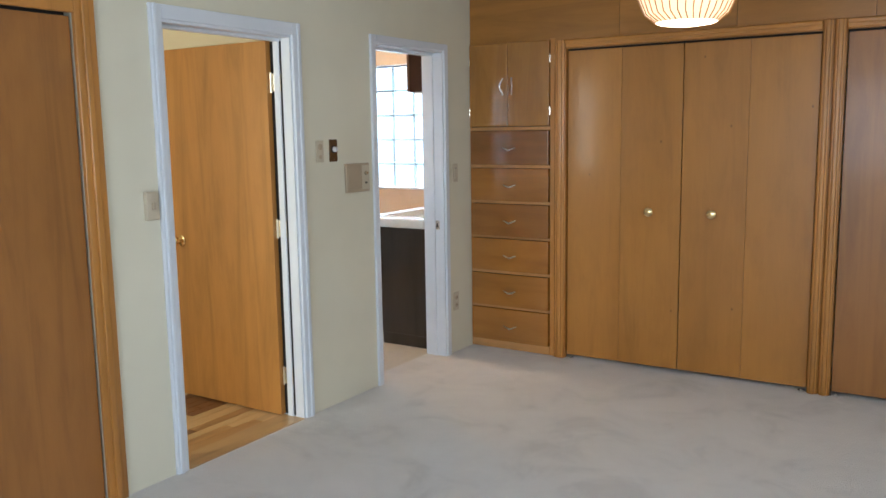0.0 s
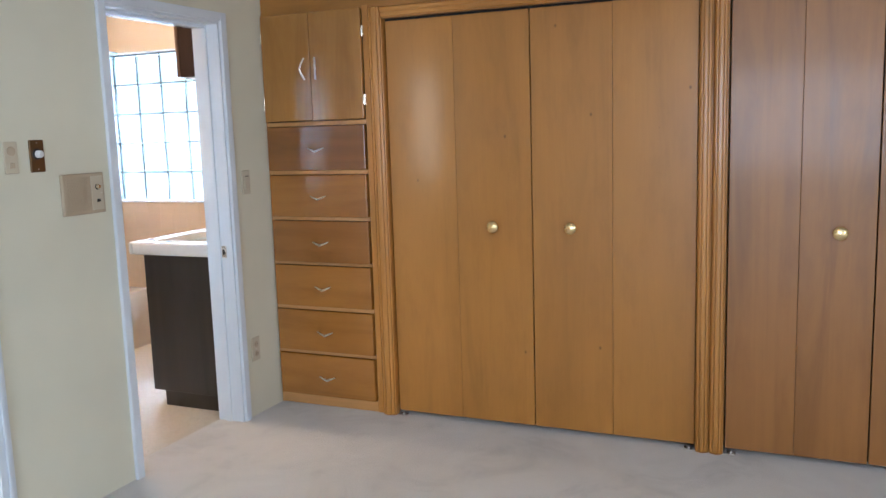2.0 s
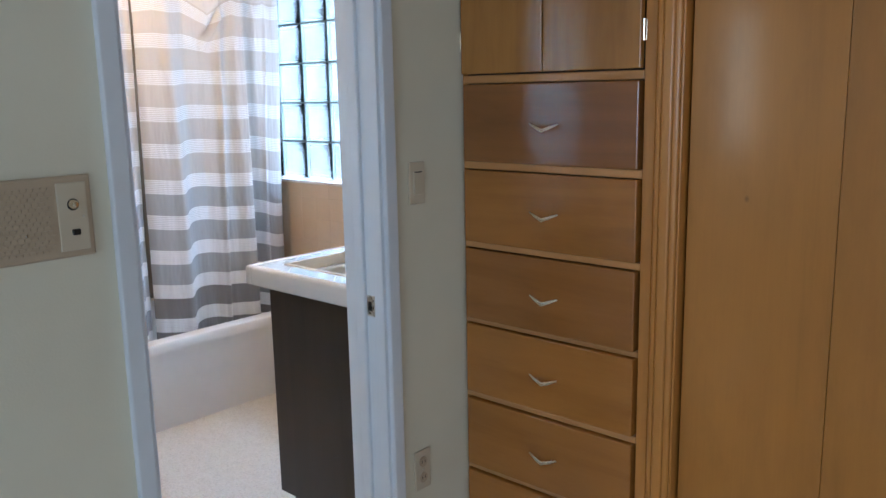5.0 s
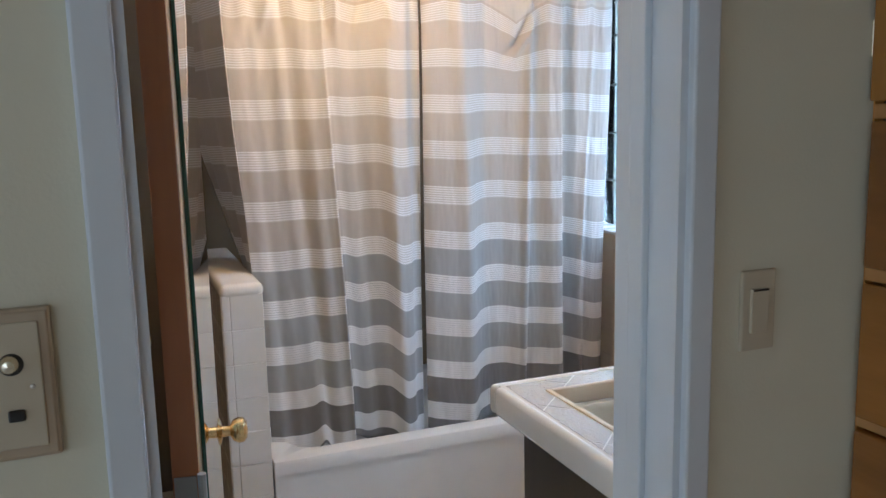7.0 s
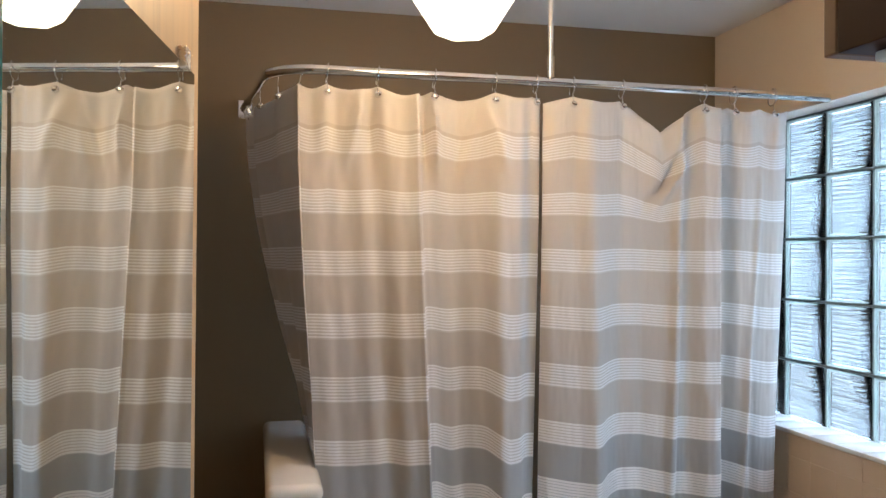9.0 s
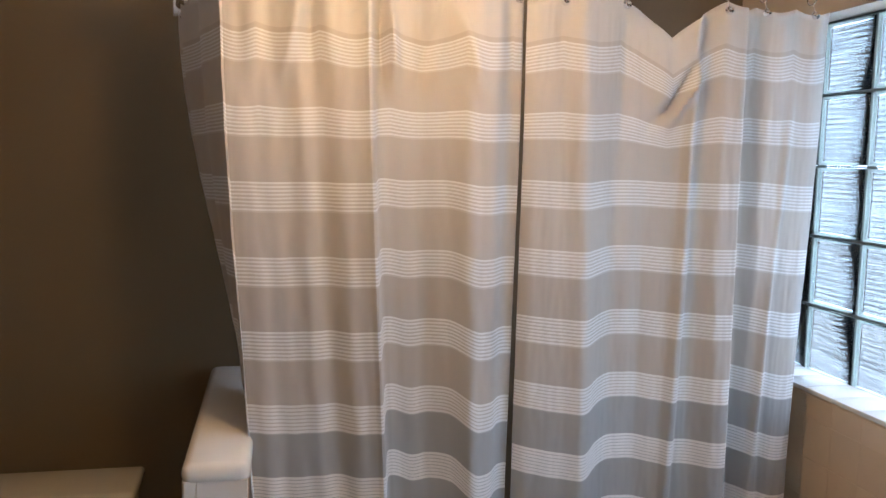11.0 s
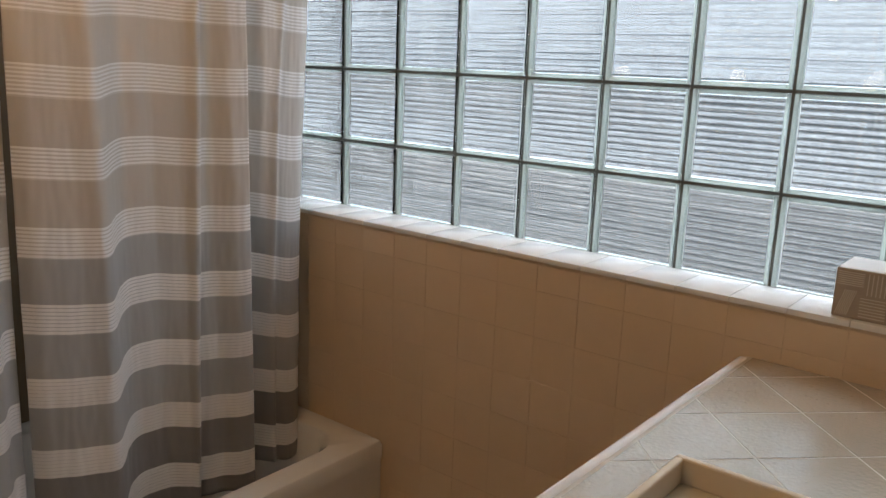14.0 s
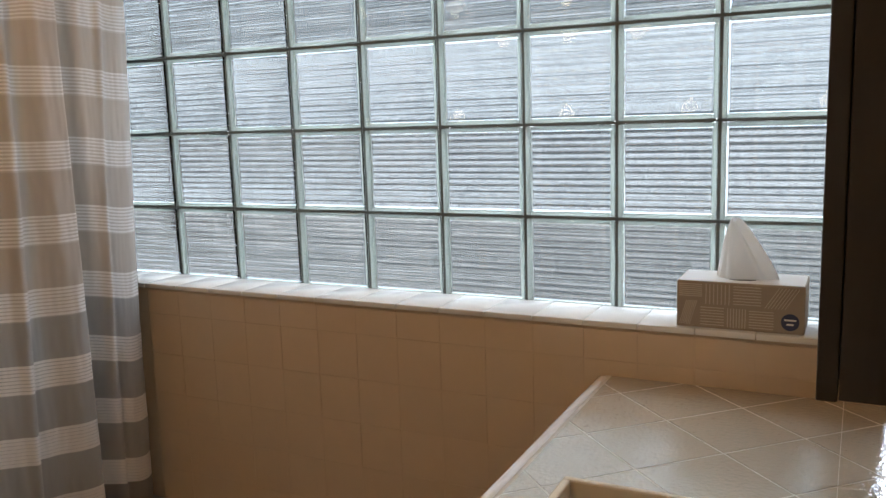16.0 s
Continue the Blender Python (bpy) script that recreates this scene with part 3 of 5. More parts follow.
part("volume_knob", lathe(B(), [(0.0, 0.014), (0.006, 0.013), (0.009, 0.006), (0.009, 0.0)], (WX + 0.018, 4.146, 1.261), "x", 20), SATIN, icom, "small brass volume knob", True)
part("push_button", slab(B(), WX + 0.016, WX + 0.022, 4.140, 4.156, 1.200, 1.212, 0.002), DARK_PLASTIC, icom, "black push button")
screws(icom, 4.165, (1.235,), WX + 0.0172)
screws(icom, 4.055, (1.210,), WX + 0.0172)

# ---- built-in drawer unit ----
DX0, DX1 = -3.118, -2.495
unit = thing("built_in_drawers", ((DX0 + DX1) / 2, CL, 0), "honey wood built-in with two cabinet doors over six drawers", "drawer unit")
part("carcass", slab(B(), DX0, DX1, CL + 0.024, 5.85, 0.0, 2.05), FRAME_WOOD, unit)
ROWS_Z = [(1.257, 1.479), (1.017, 1.232), (0.779, 0.995), (0.543, 0.760), (0.301, 0.520), (0.058, 0.280)]
LX, RX = -3.105, -2.540
# black sheet that paints the shade showing round the drawer fronts
part("shadow_gap", slab(B(), DX0 + 0.002, DX1 - 0.002, CL + 0.018, CL + 0.0238, 0.05, 2.045), BLACK, unit, "black sheet painted as the shade behind the drawer fronts")
part("stile", slab(B(), DX0, LX - 0.012, CL, CL + 0.024, 0, 2.05, 0.002), TRIM_WOOD, unit)
part("stile", slab(B(), RX + 0.012, DX1, CL, CL + 0.024, 0, 2.05, 0.002), TRIM_WOOD, unit)
edges = [2.05] + [z for a, b in [(1.505, 2.043)] + ROWS_Z for z in (b, a)] + [0.0]
for k in range(0, len(edges), 2):
    hi, lo = edges[k], edges[k + 1]
    if hi - lo > 0.008:
        part("rail", slab(B(), LX - 0.012, RX + 0.012, CL - 0.001, CL + 0.024, lo + 0.0022, hi - 0.0005, 0.003), FRAME_WOOD, unit)


def chevron_pull(parent, x, y, z, upright=False):
    """A shallow V-shaped bar pull with pointed ends."""
    bm = B()
    if upright:
        s = 1 if upright == 1 else -1
        pts = [(x + s * 0.010, y - 0.004, z + 0.052), (x - s * 0.0, y - 0.022, z + 0.018), (x - s * 0.004, y - 0.026, z), (x - s * 0.0, y - 0.022, z - 0.018), (x + s * 0.010, y - 0.004, z - 0.052)]
        tube(bm, pts, [0.008, 0.0065, 0.006, 0.0065, 0.008], 10)
    else:
        pts = [(x - 0.047, y - 0.014, z + 0.012), (x - 0.022, y - 0.02, z + 0.002), (x, y - 0.022, z - 0.006), (x + 0.022, y - 0.02, z + 0.002), (x + 0.047, y - 0.014, z + 0.012)]
        tube(bm, pts, [0.0025, 0.0058, 0.007, 0.0058, 0.0025], 10)
        for dx in (-0.02, 0.02):
            tube(bm, [(x + dx, y, z + 0.001), (x + dx, y - 0.02, z + 0.001)], 0.0035, 8)
    return part("pull_handle", bm, SATIN, parent, "slim V-shaped brass pull", True)


for k, (z0, z1) in enumerate(ROWS_Z):
    dark = k in (0, 2)
    d = part("drawer_front", slab(B(), LX - 0.005, RX + 0.005, CL - 0.014, CL + 0.02, z0, z1, 0.004), DRAWER_DARK if k == 0 else DRAWER_MID if dark else DRAWER_WOOD, unit, "darker stained drawer front" if dark else "")
    chevron_pull(d, (LX + RX) / 2 + 0.012, CL - 0.014, (z0 + z1) / 2 - 0.010)
MX = -2.826
for x0, x1, s in ((LX - 0.008, MX - 0.002, 1), (MX + 0.002, RX + 0.008, -1)):
    d = part("cabinet_door", slab(B(), x0, x1, CL - 0.016, CL + 0.004, 1.508, 2.040, 0.003), wood("cabinet_door_birch", (0.45, 0.212, 0.042), "z", (0.2, 0.3), 0.3, 0.35) if s == 1 else bpy.data.materials["cabinet_door_birch"], unit)
    chevron_pull(d, MX - s * 0.042, CL - 0.016, 1.765, s)
    hx = x0 - 0.004 if s == 1 else x1 + 0.004
    for z in (1.60, 1.93):
        bm = slab(B(), hx - 0.007, hx + 0.007, CL - 0.006, CL - 0.002, z - 0.025, z + 0.025, 0.001)
        tube(bm, [(hx, CL - 0.008, z - 0.026), (hx, CL - 0.008, z + 0.026)], 0.004, 8)
        part("hinge", bm, SATIN, d, "small brass hinge")

# ---- bifold closets ----


def moulding(bm, x0, x1, z0, z1, upright):
    """Stepped moulding on the closet front: flat board, a rounded inner bead and a groove."""
    slab(bm, x0, x1, CL - 0.012, CL + 0.03, z0, z1, 0.003)
    if upright:
        w = x1 - x0
        slab(bm, x0 + 0.06 * w, x0 + 0.94 * w, CL - 0.020, CL - 0.010, z0, z1, 0.009, 3)
        slab(bm, x0 + 0.30 * w, x0 + 0.72 * w, CL - 0.025, CL - 0.017, z0, z1, 0.007, 3)
    else:
        h = z1 - z0
        slab(bm, x0, x1, CL - 0.022, CL - 0.010, z0 + 0.08 * h, z0 + 0.95 * h, 0.008, 3)
        slab(bm, x0, x1, CL - 0.030, CL - 0.018, z0 + 0.45 * h, z0 + 0.90 * h, 0.006, 3)


def closet(name, x0, x1, seams, knobs, material, label, edge0, edge1):
    t = thing(name, ((x0 + x1) / 2, CL, 0), label, "closet")
    for a, b in (edge0, edge1):
        bm = B()
        moulding(bm, a, b, 0, 2.035, True)
        part("side_moulding", bm, TRIM_WOOD, t)
    bm = B()
    moulding(bm, x0, x1, 1.978, 2.035, False)
    part("head_moulding", bm, TRIM_WOOD_X, t)
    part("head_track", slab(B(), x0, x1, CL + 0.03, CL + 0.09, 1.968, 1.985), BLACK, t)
    # black sheet in place of the shaded closet inside, seen through the leaf gaps
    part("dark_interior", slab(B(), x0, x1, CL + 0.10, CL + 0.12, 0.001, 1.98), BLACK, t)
    xs = [x0 + 0.004] + seams + [x1 - 0.004]
    leaves = []
    for k, (a, b) in enumerate(zip(xs, xs[1:])):
        g0 = 0.0028 if k in (0, 2) else 0.0006
        g1 = 0.0028 if k in (1, 3) else 0.0006
        leaves.append(part("door_leaf", slab(B(), a + g0, b - g1, CL + 0.016, CL + 0.048, 0.022, 1.966, 0.0015), material, t))
    for x, leaf in knobs:
        bm = lathe(B(), [(0.0, 0.0), (0.016, 0.0), (0.014, -0.005), (0.008, -0.008), (0.009, -0.014), (0.022, -0.019), (0.0285, -0.025), (0.029, -0.031), (0.024, -0.037), (0.014, -0.040), (0.0, -0.041)], (x, CL + 0.016, 0.981), "y", 28)
        part("closet_knob", bm, BRASS, leaves[leaf], "round brass knob", True)
    for x in (x0 + 0.012, x1 - 0.05):
        bm = slab(B(), x, x + 0.04, CL - 0.008, CL + 0.03, 0.001, 0.006, 0.001)
        tube(bm, [(x + 0.02, CL + 0.01, 0.004), (x + 0.02, CL + 0.01, 0.014)], 0.006, 8)
        part("floor_pivot", bm, NICKEL, t, "small metal floor pivot")
    return t


closet("bifold_closet", -2.418, -0.945, [-2.06, -1.685, -1.312], [(-1.874, 1), (-1.499, 2)], FIR_DOOR,
       "honey fir plywood bifold closet with brass knobs", (-2.492, -2.418), (-0.945, -0.888))
closet("bifold_closet", -0.828, 0.32, [-0.545, -0.262, 0.03], [(-0.394, 1), (-0.135, 2)], FIR_DOOR_RED,
       "reddish plywood bifold closet with brass knobs", (-0.886, -0.828), (0.32, 0.39))
whole("wall_closet_end", slab(B(), 0.392, 1.95, CL, CL + 0.05, 0, TOP), WHITE_WALL, "plain wall beside the closets", "wall", "structure")
panel_base = thing("wall_closet_upper", (-1.4, CL, 2.04), "honey plywood panelling above the closets", "panelling", "", "structure")
cuts = [DX0, -2.076, -1.392, -0.70, 0.0, 0.39]
for a, b in zip(cuts, cuts[1:]):
    part("plywood_panel", slab(B(), a + 0.001, b - 0.001, CL + 0.003, CL + 0.03, 2.0355, TOP - 0.001, 0.001), PANEL_WOOD, panel_base)
part("backing", slab(B(), DX0, 0.39, CL + 0.031, CL + 0.05, 2.051, TOP), BLACK, panel_base)

# second closet beside the hall door
left_closet = thing("side_closet", (WX, 1.6, 0), "reddish wooden closet front beside the hall doorway", "closet")
for a, b in ((0.78, 1.60), (1.604, 2.400)):
    part("door_leaf", slab(B(), WX - 0.04, WX - 0.012, a, b, 0.015, 1.935, 0.002), FIR_DOOR_RED, left_closet)
bm = slab(B(), WX - 0.002, WX + 0.018, 2.402, 2.490, 0, 2.01, 0.004)
slab(bm, WX + 0.014, WX + 0.028, 2.430, 2.460, 0, 2.0, 0.005)
part("side_moulding", bm, TRIM_WOOD, left_closet)
bm = slab(B(), WX - 0.002, WX + 0.018, 0.70, 2.402, 1.945, 2.01, 0.004)
part("head_moulding", bm, TRIM_WOOD, left_closet)
# black sheet painted as shade behind the two leaves
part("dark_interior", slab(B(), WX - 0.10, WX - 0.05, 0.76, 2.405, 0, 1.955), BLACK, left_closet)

# ---- bedroom pendant ----
pend = thing("pendant_lamp", (-1.16, 3.60, TOP), "lit pendant lamp with a ribbed striped glass drum", "pendant lamp")
LC = (-1.16, 3.60, 0)
part("canopy", lathe(B(), [(0.0, TOP), (0.065, TOP), (0.06, TOP - 0.02), (0.01, TOP - 0.03)], LC, "z", 28), BRASS, pend, "brass ceiling canopy", True)
part("stem", tube(B(), [(-1.16, 3.60, TOP - 0.02), (-1.16, 3.60, 2.145)], 0.006), BRASS, pend)
prof = [(0.03, 2.150), (0.11, 2.140), (0.165, 2.095), (0.182, 2.025), (0.176, 1.960), (0.150, 1.900), (0.112, 1.870)]
part("shade", lathe(B(), prof + [(r - 0.004, z + 0.002) for r, z in reversed(prof)], LC, "z", 48), SHADE_SOFT, pend, "amber glass shade", True)
for k in range(36):
    a = 2 * math.pi * k / 36
    pts = [(LC[0] + (r + 0.0015) * math.cos(a + 0.10 * math.sin(j)), LC[1] + (r + 0.0015) * math.sin(a + 0.10 * math.sin(j)), z) for j, (r, z) in enumerate(prof)]
    part("glass_rib", tube(B(), pts, 0.0022, 5), TRIM_WOOD, pend)
part("diffuser", lathe(B(), [(0.0, 1.859), (0.06, 1.860), (0.10, 1.866), (0.116, 1.875), (0.116, 1.880), (0.0, 1.880)], LC, "z", 40), SHADE_GLOW, pend, "glowing opal bottom", True)

# ---- bathtub, pony wall ----
pony = thing("pony_wall", ((BACK + TUBX) / 2, (PONY0 + PONY1) / 2, 0), "low half wall faced with white tiles beside the tub", "half wall", "", "structure")
part("core", slab(B(), BACK, TUBX - 0.006, PONY0 + 0.006, PONY1 - 0.006, 0, 0.960), GROUT, pony)
bm = slab(B(), BACK, TUBX + 0.002, PONY0 - 0.002, PONY1 + 0.002, 0.940, 0.988, 0.021, 4)
part("cap", bm, PONY_TILE, pony, "bullnose tile cap", True)

tub = thing("bathtub", ((BACK + TUBX) / 2, 5.3, 0), "white enamelled built-in bathtub with a plain apron", "bathtub")
RIM = 0.41
bm = slab(B(), TUBX - 0.05, TUBX, PONY1 + 0.001, TILE - 0.001, 0.0, RIM - 0.012, 0.004)
part("apron", bm, TUB_ENAMEL, tub)


def tub_shell():
    """The rim and the rounded hollow of the tub as one skin."""
    bm = B()
    x0, x1, y0, y1 = BACK + 0.002, TUBX + 0.004, PONY1 + 0.001, TILE - 0.001

    def loop(ix0, ix1, iy0, iy1, r, z, n=8):
        out = []
        for cx, cy, a0 in ((ix1 - r, iy1 - r, 0), (ix0 + r, iy1 - r, 90), (ix0 + r, iy0 + r, 180), (ix1 - r, iy0 + r, 270)):
            for k in range(n + 1):
                a = radians(a0 + 90 * k / n)
                out.append(bm.verts.new((cx + r * math.cos(a), cy + r * math.sin(a), z)))
        return out

    rings = [loop(x0, x1, y0, y1, 0.004, RIM - 0.05), loop(x0, x1, y0, y1, 0.004, RIM - 0.014), loop(x0 + 0.006, x1 - 0.006, y0 + 0.002, y1 - 0.002, 0.006, RIM - 0.003),
             loop(x0 + 0.014, x1 - 0.016, y0 + 0.006, y1 - 0.006, 0.01, RIM), loop(x0 + 0.08, x1 - 0.075, y0 + 0.07, y1 - 0.07, 0.1, RIM - 0.002),
             loop(x0 + 0.095, x1 - 0.092, y0 + 0.085, y1 - 0.085, 0.1, RIM - 0.02), loop(x0 + 0.12, x1 - 0.12, y0 + 0.12, y1 - 0.14, 0.12, 0.16), loop(x0 + 0.18, x1 - 0.18, y0 + 0.2, y1 - 0.2, 0.1, 0.09)]
    for a, b in zip(rings, rings[1:]):
        for k in range(len(a)):
            bm.faces.new((a[k], a[(k + 1) % len(a)], b[(k + 1) % len(b)], b[k]))
    bm.faces.new(rings[-1])
    return bm


part("tub_shell", tub_shell(), TUB_ENAMEL, tub, "", True)

# ---- curtain rod and curtains ----
ROD_Z, RX0 = 1.998, -4.87
rod = thing("curtain_rod", (RX0, 5.3, TOPB), "bent chrome shower rod hung from the ceiling", "curtain rod")
bend = [(BACK + 0.01, 4.405, ROD_Z), (-5.10, 4.455, ROD_Z)]
for k in range(9):
    a = radians(90 * k / 8)
    bend.append((-5.00 + 0.13 * math.sin(a), 4.605 - 0.14 * math.cos(a), ROD_Z))
part("bar", tube(B(), bend + [(RX0, 5.0, ROD_Z), (RX0, TILE + 0.045, ROD_Z)], 0.0125, 16), CHROME, rod, "", True)
part("ceiling_post", tube(B(), [(RX0, 5.222, ROD_Z + 0.01), (RX0, 5.222, TOPB)], 0.0085, 12), CHROME, rod, "", True)
part("post_collar", tube(B(), [(RX0, 5.222, ROD_Z + 0.012), (RX0, 5.222, ROD_Z + 0.07)], 0.0115, 12), CHROME, rod, "", True)
bm = slab(B(), BACK, BACK + 0.010, 4.385, 4.428, ROD_Z - 0.035, ROD_Z + 0.025, 0.003)
part("wall_bracket", bm, CHROME, rod)


def smooth_step(a, b, x):
    x = min(1.0, max(0.0, (x - a) / (b - a)))
    return x * x * (3 - 2 * x)


def cloth(top_path, bottom_path, knots, z_top, z_bottom, folds, sag, name, label, cols=300, rows=120):
    """A hanging cloth between two plan paths; folds(s, h) gives (across, along) shifts, sag(s) lowers the top edge."""
    bm = B()
    uv = bm.loops.layers.uv.new("UVMap")

    def along(path, s):
        for k in range(len(path) - 1):
            if s <= knots[k + 1] or k == len(path) - 2:
                f = (s - knots[k]) / (knots[k + 1] - knots[k])
                return Vector(path[k]).lerp(Vector(path[k + 1]), f), (Vector(path[k + 1]) - Vector(path[k])).normalized()

    grid, val = [], {}
    for i in range(cols + 1):
        s = i / cols
        p, d = along(top_path, s)
        q, e = along(bottom_path, s)
        col = []
        for j in range(rows + 1):
            h = j / rows                      # 0 at the hem, 1 at the top
            w = smooth_step(0.0, 1.0, h)
            c = q.lerp(p, w)
            t = e.lerp(d, w).normalized()
            across, shift, drop = folds(s, h)
            n = Vector((t.y, -t.x))
            c = c + n * across + t * shift
            z0 = z_bottom(s) if callable(z_bottom) else z_bottom
            zc = z0 + (z_top - z0) * h
            z = zc - sag(s) * smooth_step(0.72, 1.0, h) - drop
            v = bm.verts.new((c.x, c.y, z))
            val[v] = (s, zc / 2)
            col.append(v)
        grid.append(col)
    for i in range(cols):
        for j in range(rows):
            f = bm.faces.new((grid[i][j], grid[i + 1][j], grid[i + 1][j + 1], grid[i][j + 1]))
            for lp in f.loops:
                lp[uv].uv = val[lp.vert]
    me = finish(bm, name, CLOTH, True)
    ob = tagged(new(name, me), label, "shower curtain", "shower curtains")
    sol = ob.modifiers.new("thickness", "SOLIDIFY")
    sol.thickness, sol.offset = 0.0012, 0
    return ob


def crease(x, at, width, height):
    return height * math.exp(-((x - at) / width) ** 2)


def drape(knots, x):
    """A smooth curve through (place, depth) pairs."""
    if x <= knots[0][0]:
        return knots[0][1]
    for k in range(len(knots) - 1):
        (x0, d0), (x1, d1) = knots[k], knots[k + 1]
        if x <= x1:
            m0 = (d1 - knots[k - 1][1]) / (x1 - knots[k - 1][0]) if k else (d1 - d0) / (x1 - x0)
            m1 = (knots[k + 2][1] - d0) / (knots[k + 2][0] - x0) if k + 2 < len(knots) else (d1 - d0) / (x1 - x0)
            w, u = x1 - x0, (x - x0) / (x1 - x0)
            return (2 * u ** 3 - 3 * u ** 2 + 1) * d0 + (u ** 3 - 2 * u ** 2 + u) * w * m0 + (3 * u ** 2 - 2 * u ** 3) * d1 + (u ** 3 - u ** 2) * w * m1
    return knots[-1][1]


LEFT_DRAPE = [(4.55, -0.012), (4.60, 0.004), (4.64, 0.0), (4.70, 0.016), (4.74, 0.012), (4.80, 0.036), (4.84, 0.050), (4.854, 0.048), (4.868, -0.030), (4.885, -0.042), (4.93, -0.044),
              (5.00, -0.026), (5.07, 0.022), (5.105, 0.030), (5.135, 0.018), (5.165, -0.022), (5.20, -0.040)]
RIGHT_DRAPE = [(5.20, -0.024), (5.23, 0.004), (5.28, 0.012), (5.335, 0.032), (5.365, 0.022), (5.41, -0.026), (5.45, -0.038), (5.52, -0.034), (5.570, -0.016), (5.588, 0.002), (5.600, -0.004),
               (5.615, -0.026), (5.65, -0.018), (5.70, 0.012), (5.718, 0.018), (5.730, 0.008), (5.745, -0.066), (5.775, -0.074), (5.82, -0.050), (5.845, -0.040), (5.875, -0.062), (5.92, -0.056), (5.98, -0.075)]


LEFT_DROP = [(4.55, 0.036), (4.85, 0.032), (4.862, 0.030), (4.872, 0.004), (4.93, 0.014), (4.98, 0.008), (5.03, 0.012), (5.07, 0.034), (5.10, 0.048), (5.15, 0.046), (5.20, 0.050)]
RIGHT_DROP = [(5.20, -0.006), (5.34, 0.012), (5.40, -0.006), (5.475, -0.012), (5.58, 0.002), (5.73, 0.008), (5.745, -0.012), (5.80, -0.006), (5.92, 0.026), (5.98, 0.030)]


def hang(h):
    """How much of the cloth's uneven hanging shows between the rod and the hem."""
    return min(1.0, (1 - h) / 0.66) ** 1.4


def depth_of(h):
    """How far the folds open between the hem (0) and the rod (1)."""
    return 1.0 - 0.40 * smooth_step(0.30, 1.0, h)


def left_folds(s, h):
    # along: 0 at the wall bracket, 0.42 at the front hem, 1 at the middle gap
    y = 4.55 + (s - 0.42) / 0.58 * 0.65
    low = 1 - h
    a, drop = 0.0, 0.0
    if s > 0.42:
        a += drape(LEFT_DRAPE, y) * depth_of(h)
        tuck = 1.5 * crease(h, 0.93, 0.05, 1.0)
        a += tuck * (0.026 * crease(y, 4.905 + 0.10 * (0.93 - h), 0.014, 1.0) - 0.020 * crease(y, 4.885, 0.012, 1.0) - 0.014 * crease(y, 4.99 + 0.5 * (h - 0.93), 0.016, 1.0))
        a += 0.012 * tuck * (crease(y, 4.69 + 0.4 * (h - 0.93), 0.016, 1.0) - crease(y, 4.73, 0.014, 1.0) + crease(y, 5.07 - 0.5 * (h - 0.93), 0.016, 1.0))
        a += 0.005 * crease(h, 0.95, 0.06, 1.0) * (math.sin(y * 78) + 0.6 * math.sin(y * 131))
        drop += drape(LEFT_DROP, y) * hang(h)
        drop -= 0.045 * low ** 8 * crease(y, 4.735, 0.022, 1.0)
        a += 0.030 * low ** 8 * crease(y, 4.735, 0.025, 1.0)
    else:
        a += 0.016 * math.sin(s / 0.42 * 2 * math.pi * 2.5) * (0.3 + 0.7 * h) * smooth_step(0, 0.1, 0.42 - s)
    a += 0.0030 * math.sin(y * 88 + 2.0 * h) * smooth_step(0.44, 0.5, s)
    a += 0.0040 * noise.noise((s * 20, h * 5, 0.3)) + 0.0016 * noise.noise((s * 60, h * 26, 1.7))
    drop += 0.003 * low * math.sin((y - 4.6) * 40)
    return a, 0.022 * low * smooth_step(0.42, 0.6, s) * (1 - smooth_step(0.8, 1.0, s)), drop


def left_sag(s):
    y = 4.55 + (s - 0.42) / 0.58 * 0.65
    rings = [4.55, 4.62, 4.75, 4.90, 5.065, 5.18]
    if s < 0.42:
        return 0.012 * abs(math.sin(s * 2 * math.pi * 3.5))
    for a, b in zip(rings, rings[1:]):
        if a <= y <= b:
            return (0.022 if b - a > 0.14 else 0.012) * math.sin(math.pi * (y - a) / (b - a))
    return 0.004


CT = 1.961
KNOTS = [0.0, 0.22, 0.38, 0.42, 0.5, 1.0]
cloth([(-5.40, 4.425), (-5.2, 4.455), (-4.95, 4.512), (RX0, 4.547), (RX0, 4.637), (RX0, 5.20)],
      [(-5.15, 4.715), (-5.02, 4.685), (-4.90, 4.648), (-4.862, 4.622), (-4.862, 4.70), (-4.862, 5.185)], KNOTS, CT,
      lambda s: 0.392 - 0.03 * smooth_step(0.45, 0.9, s), left_folds, left_sag, "shower_curtain", "taupe and grey striped cloth shower curtain hanging into the tub")


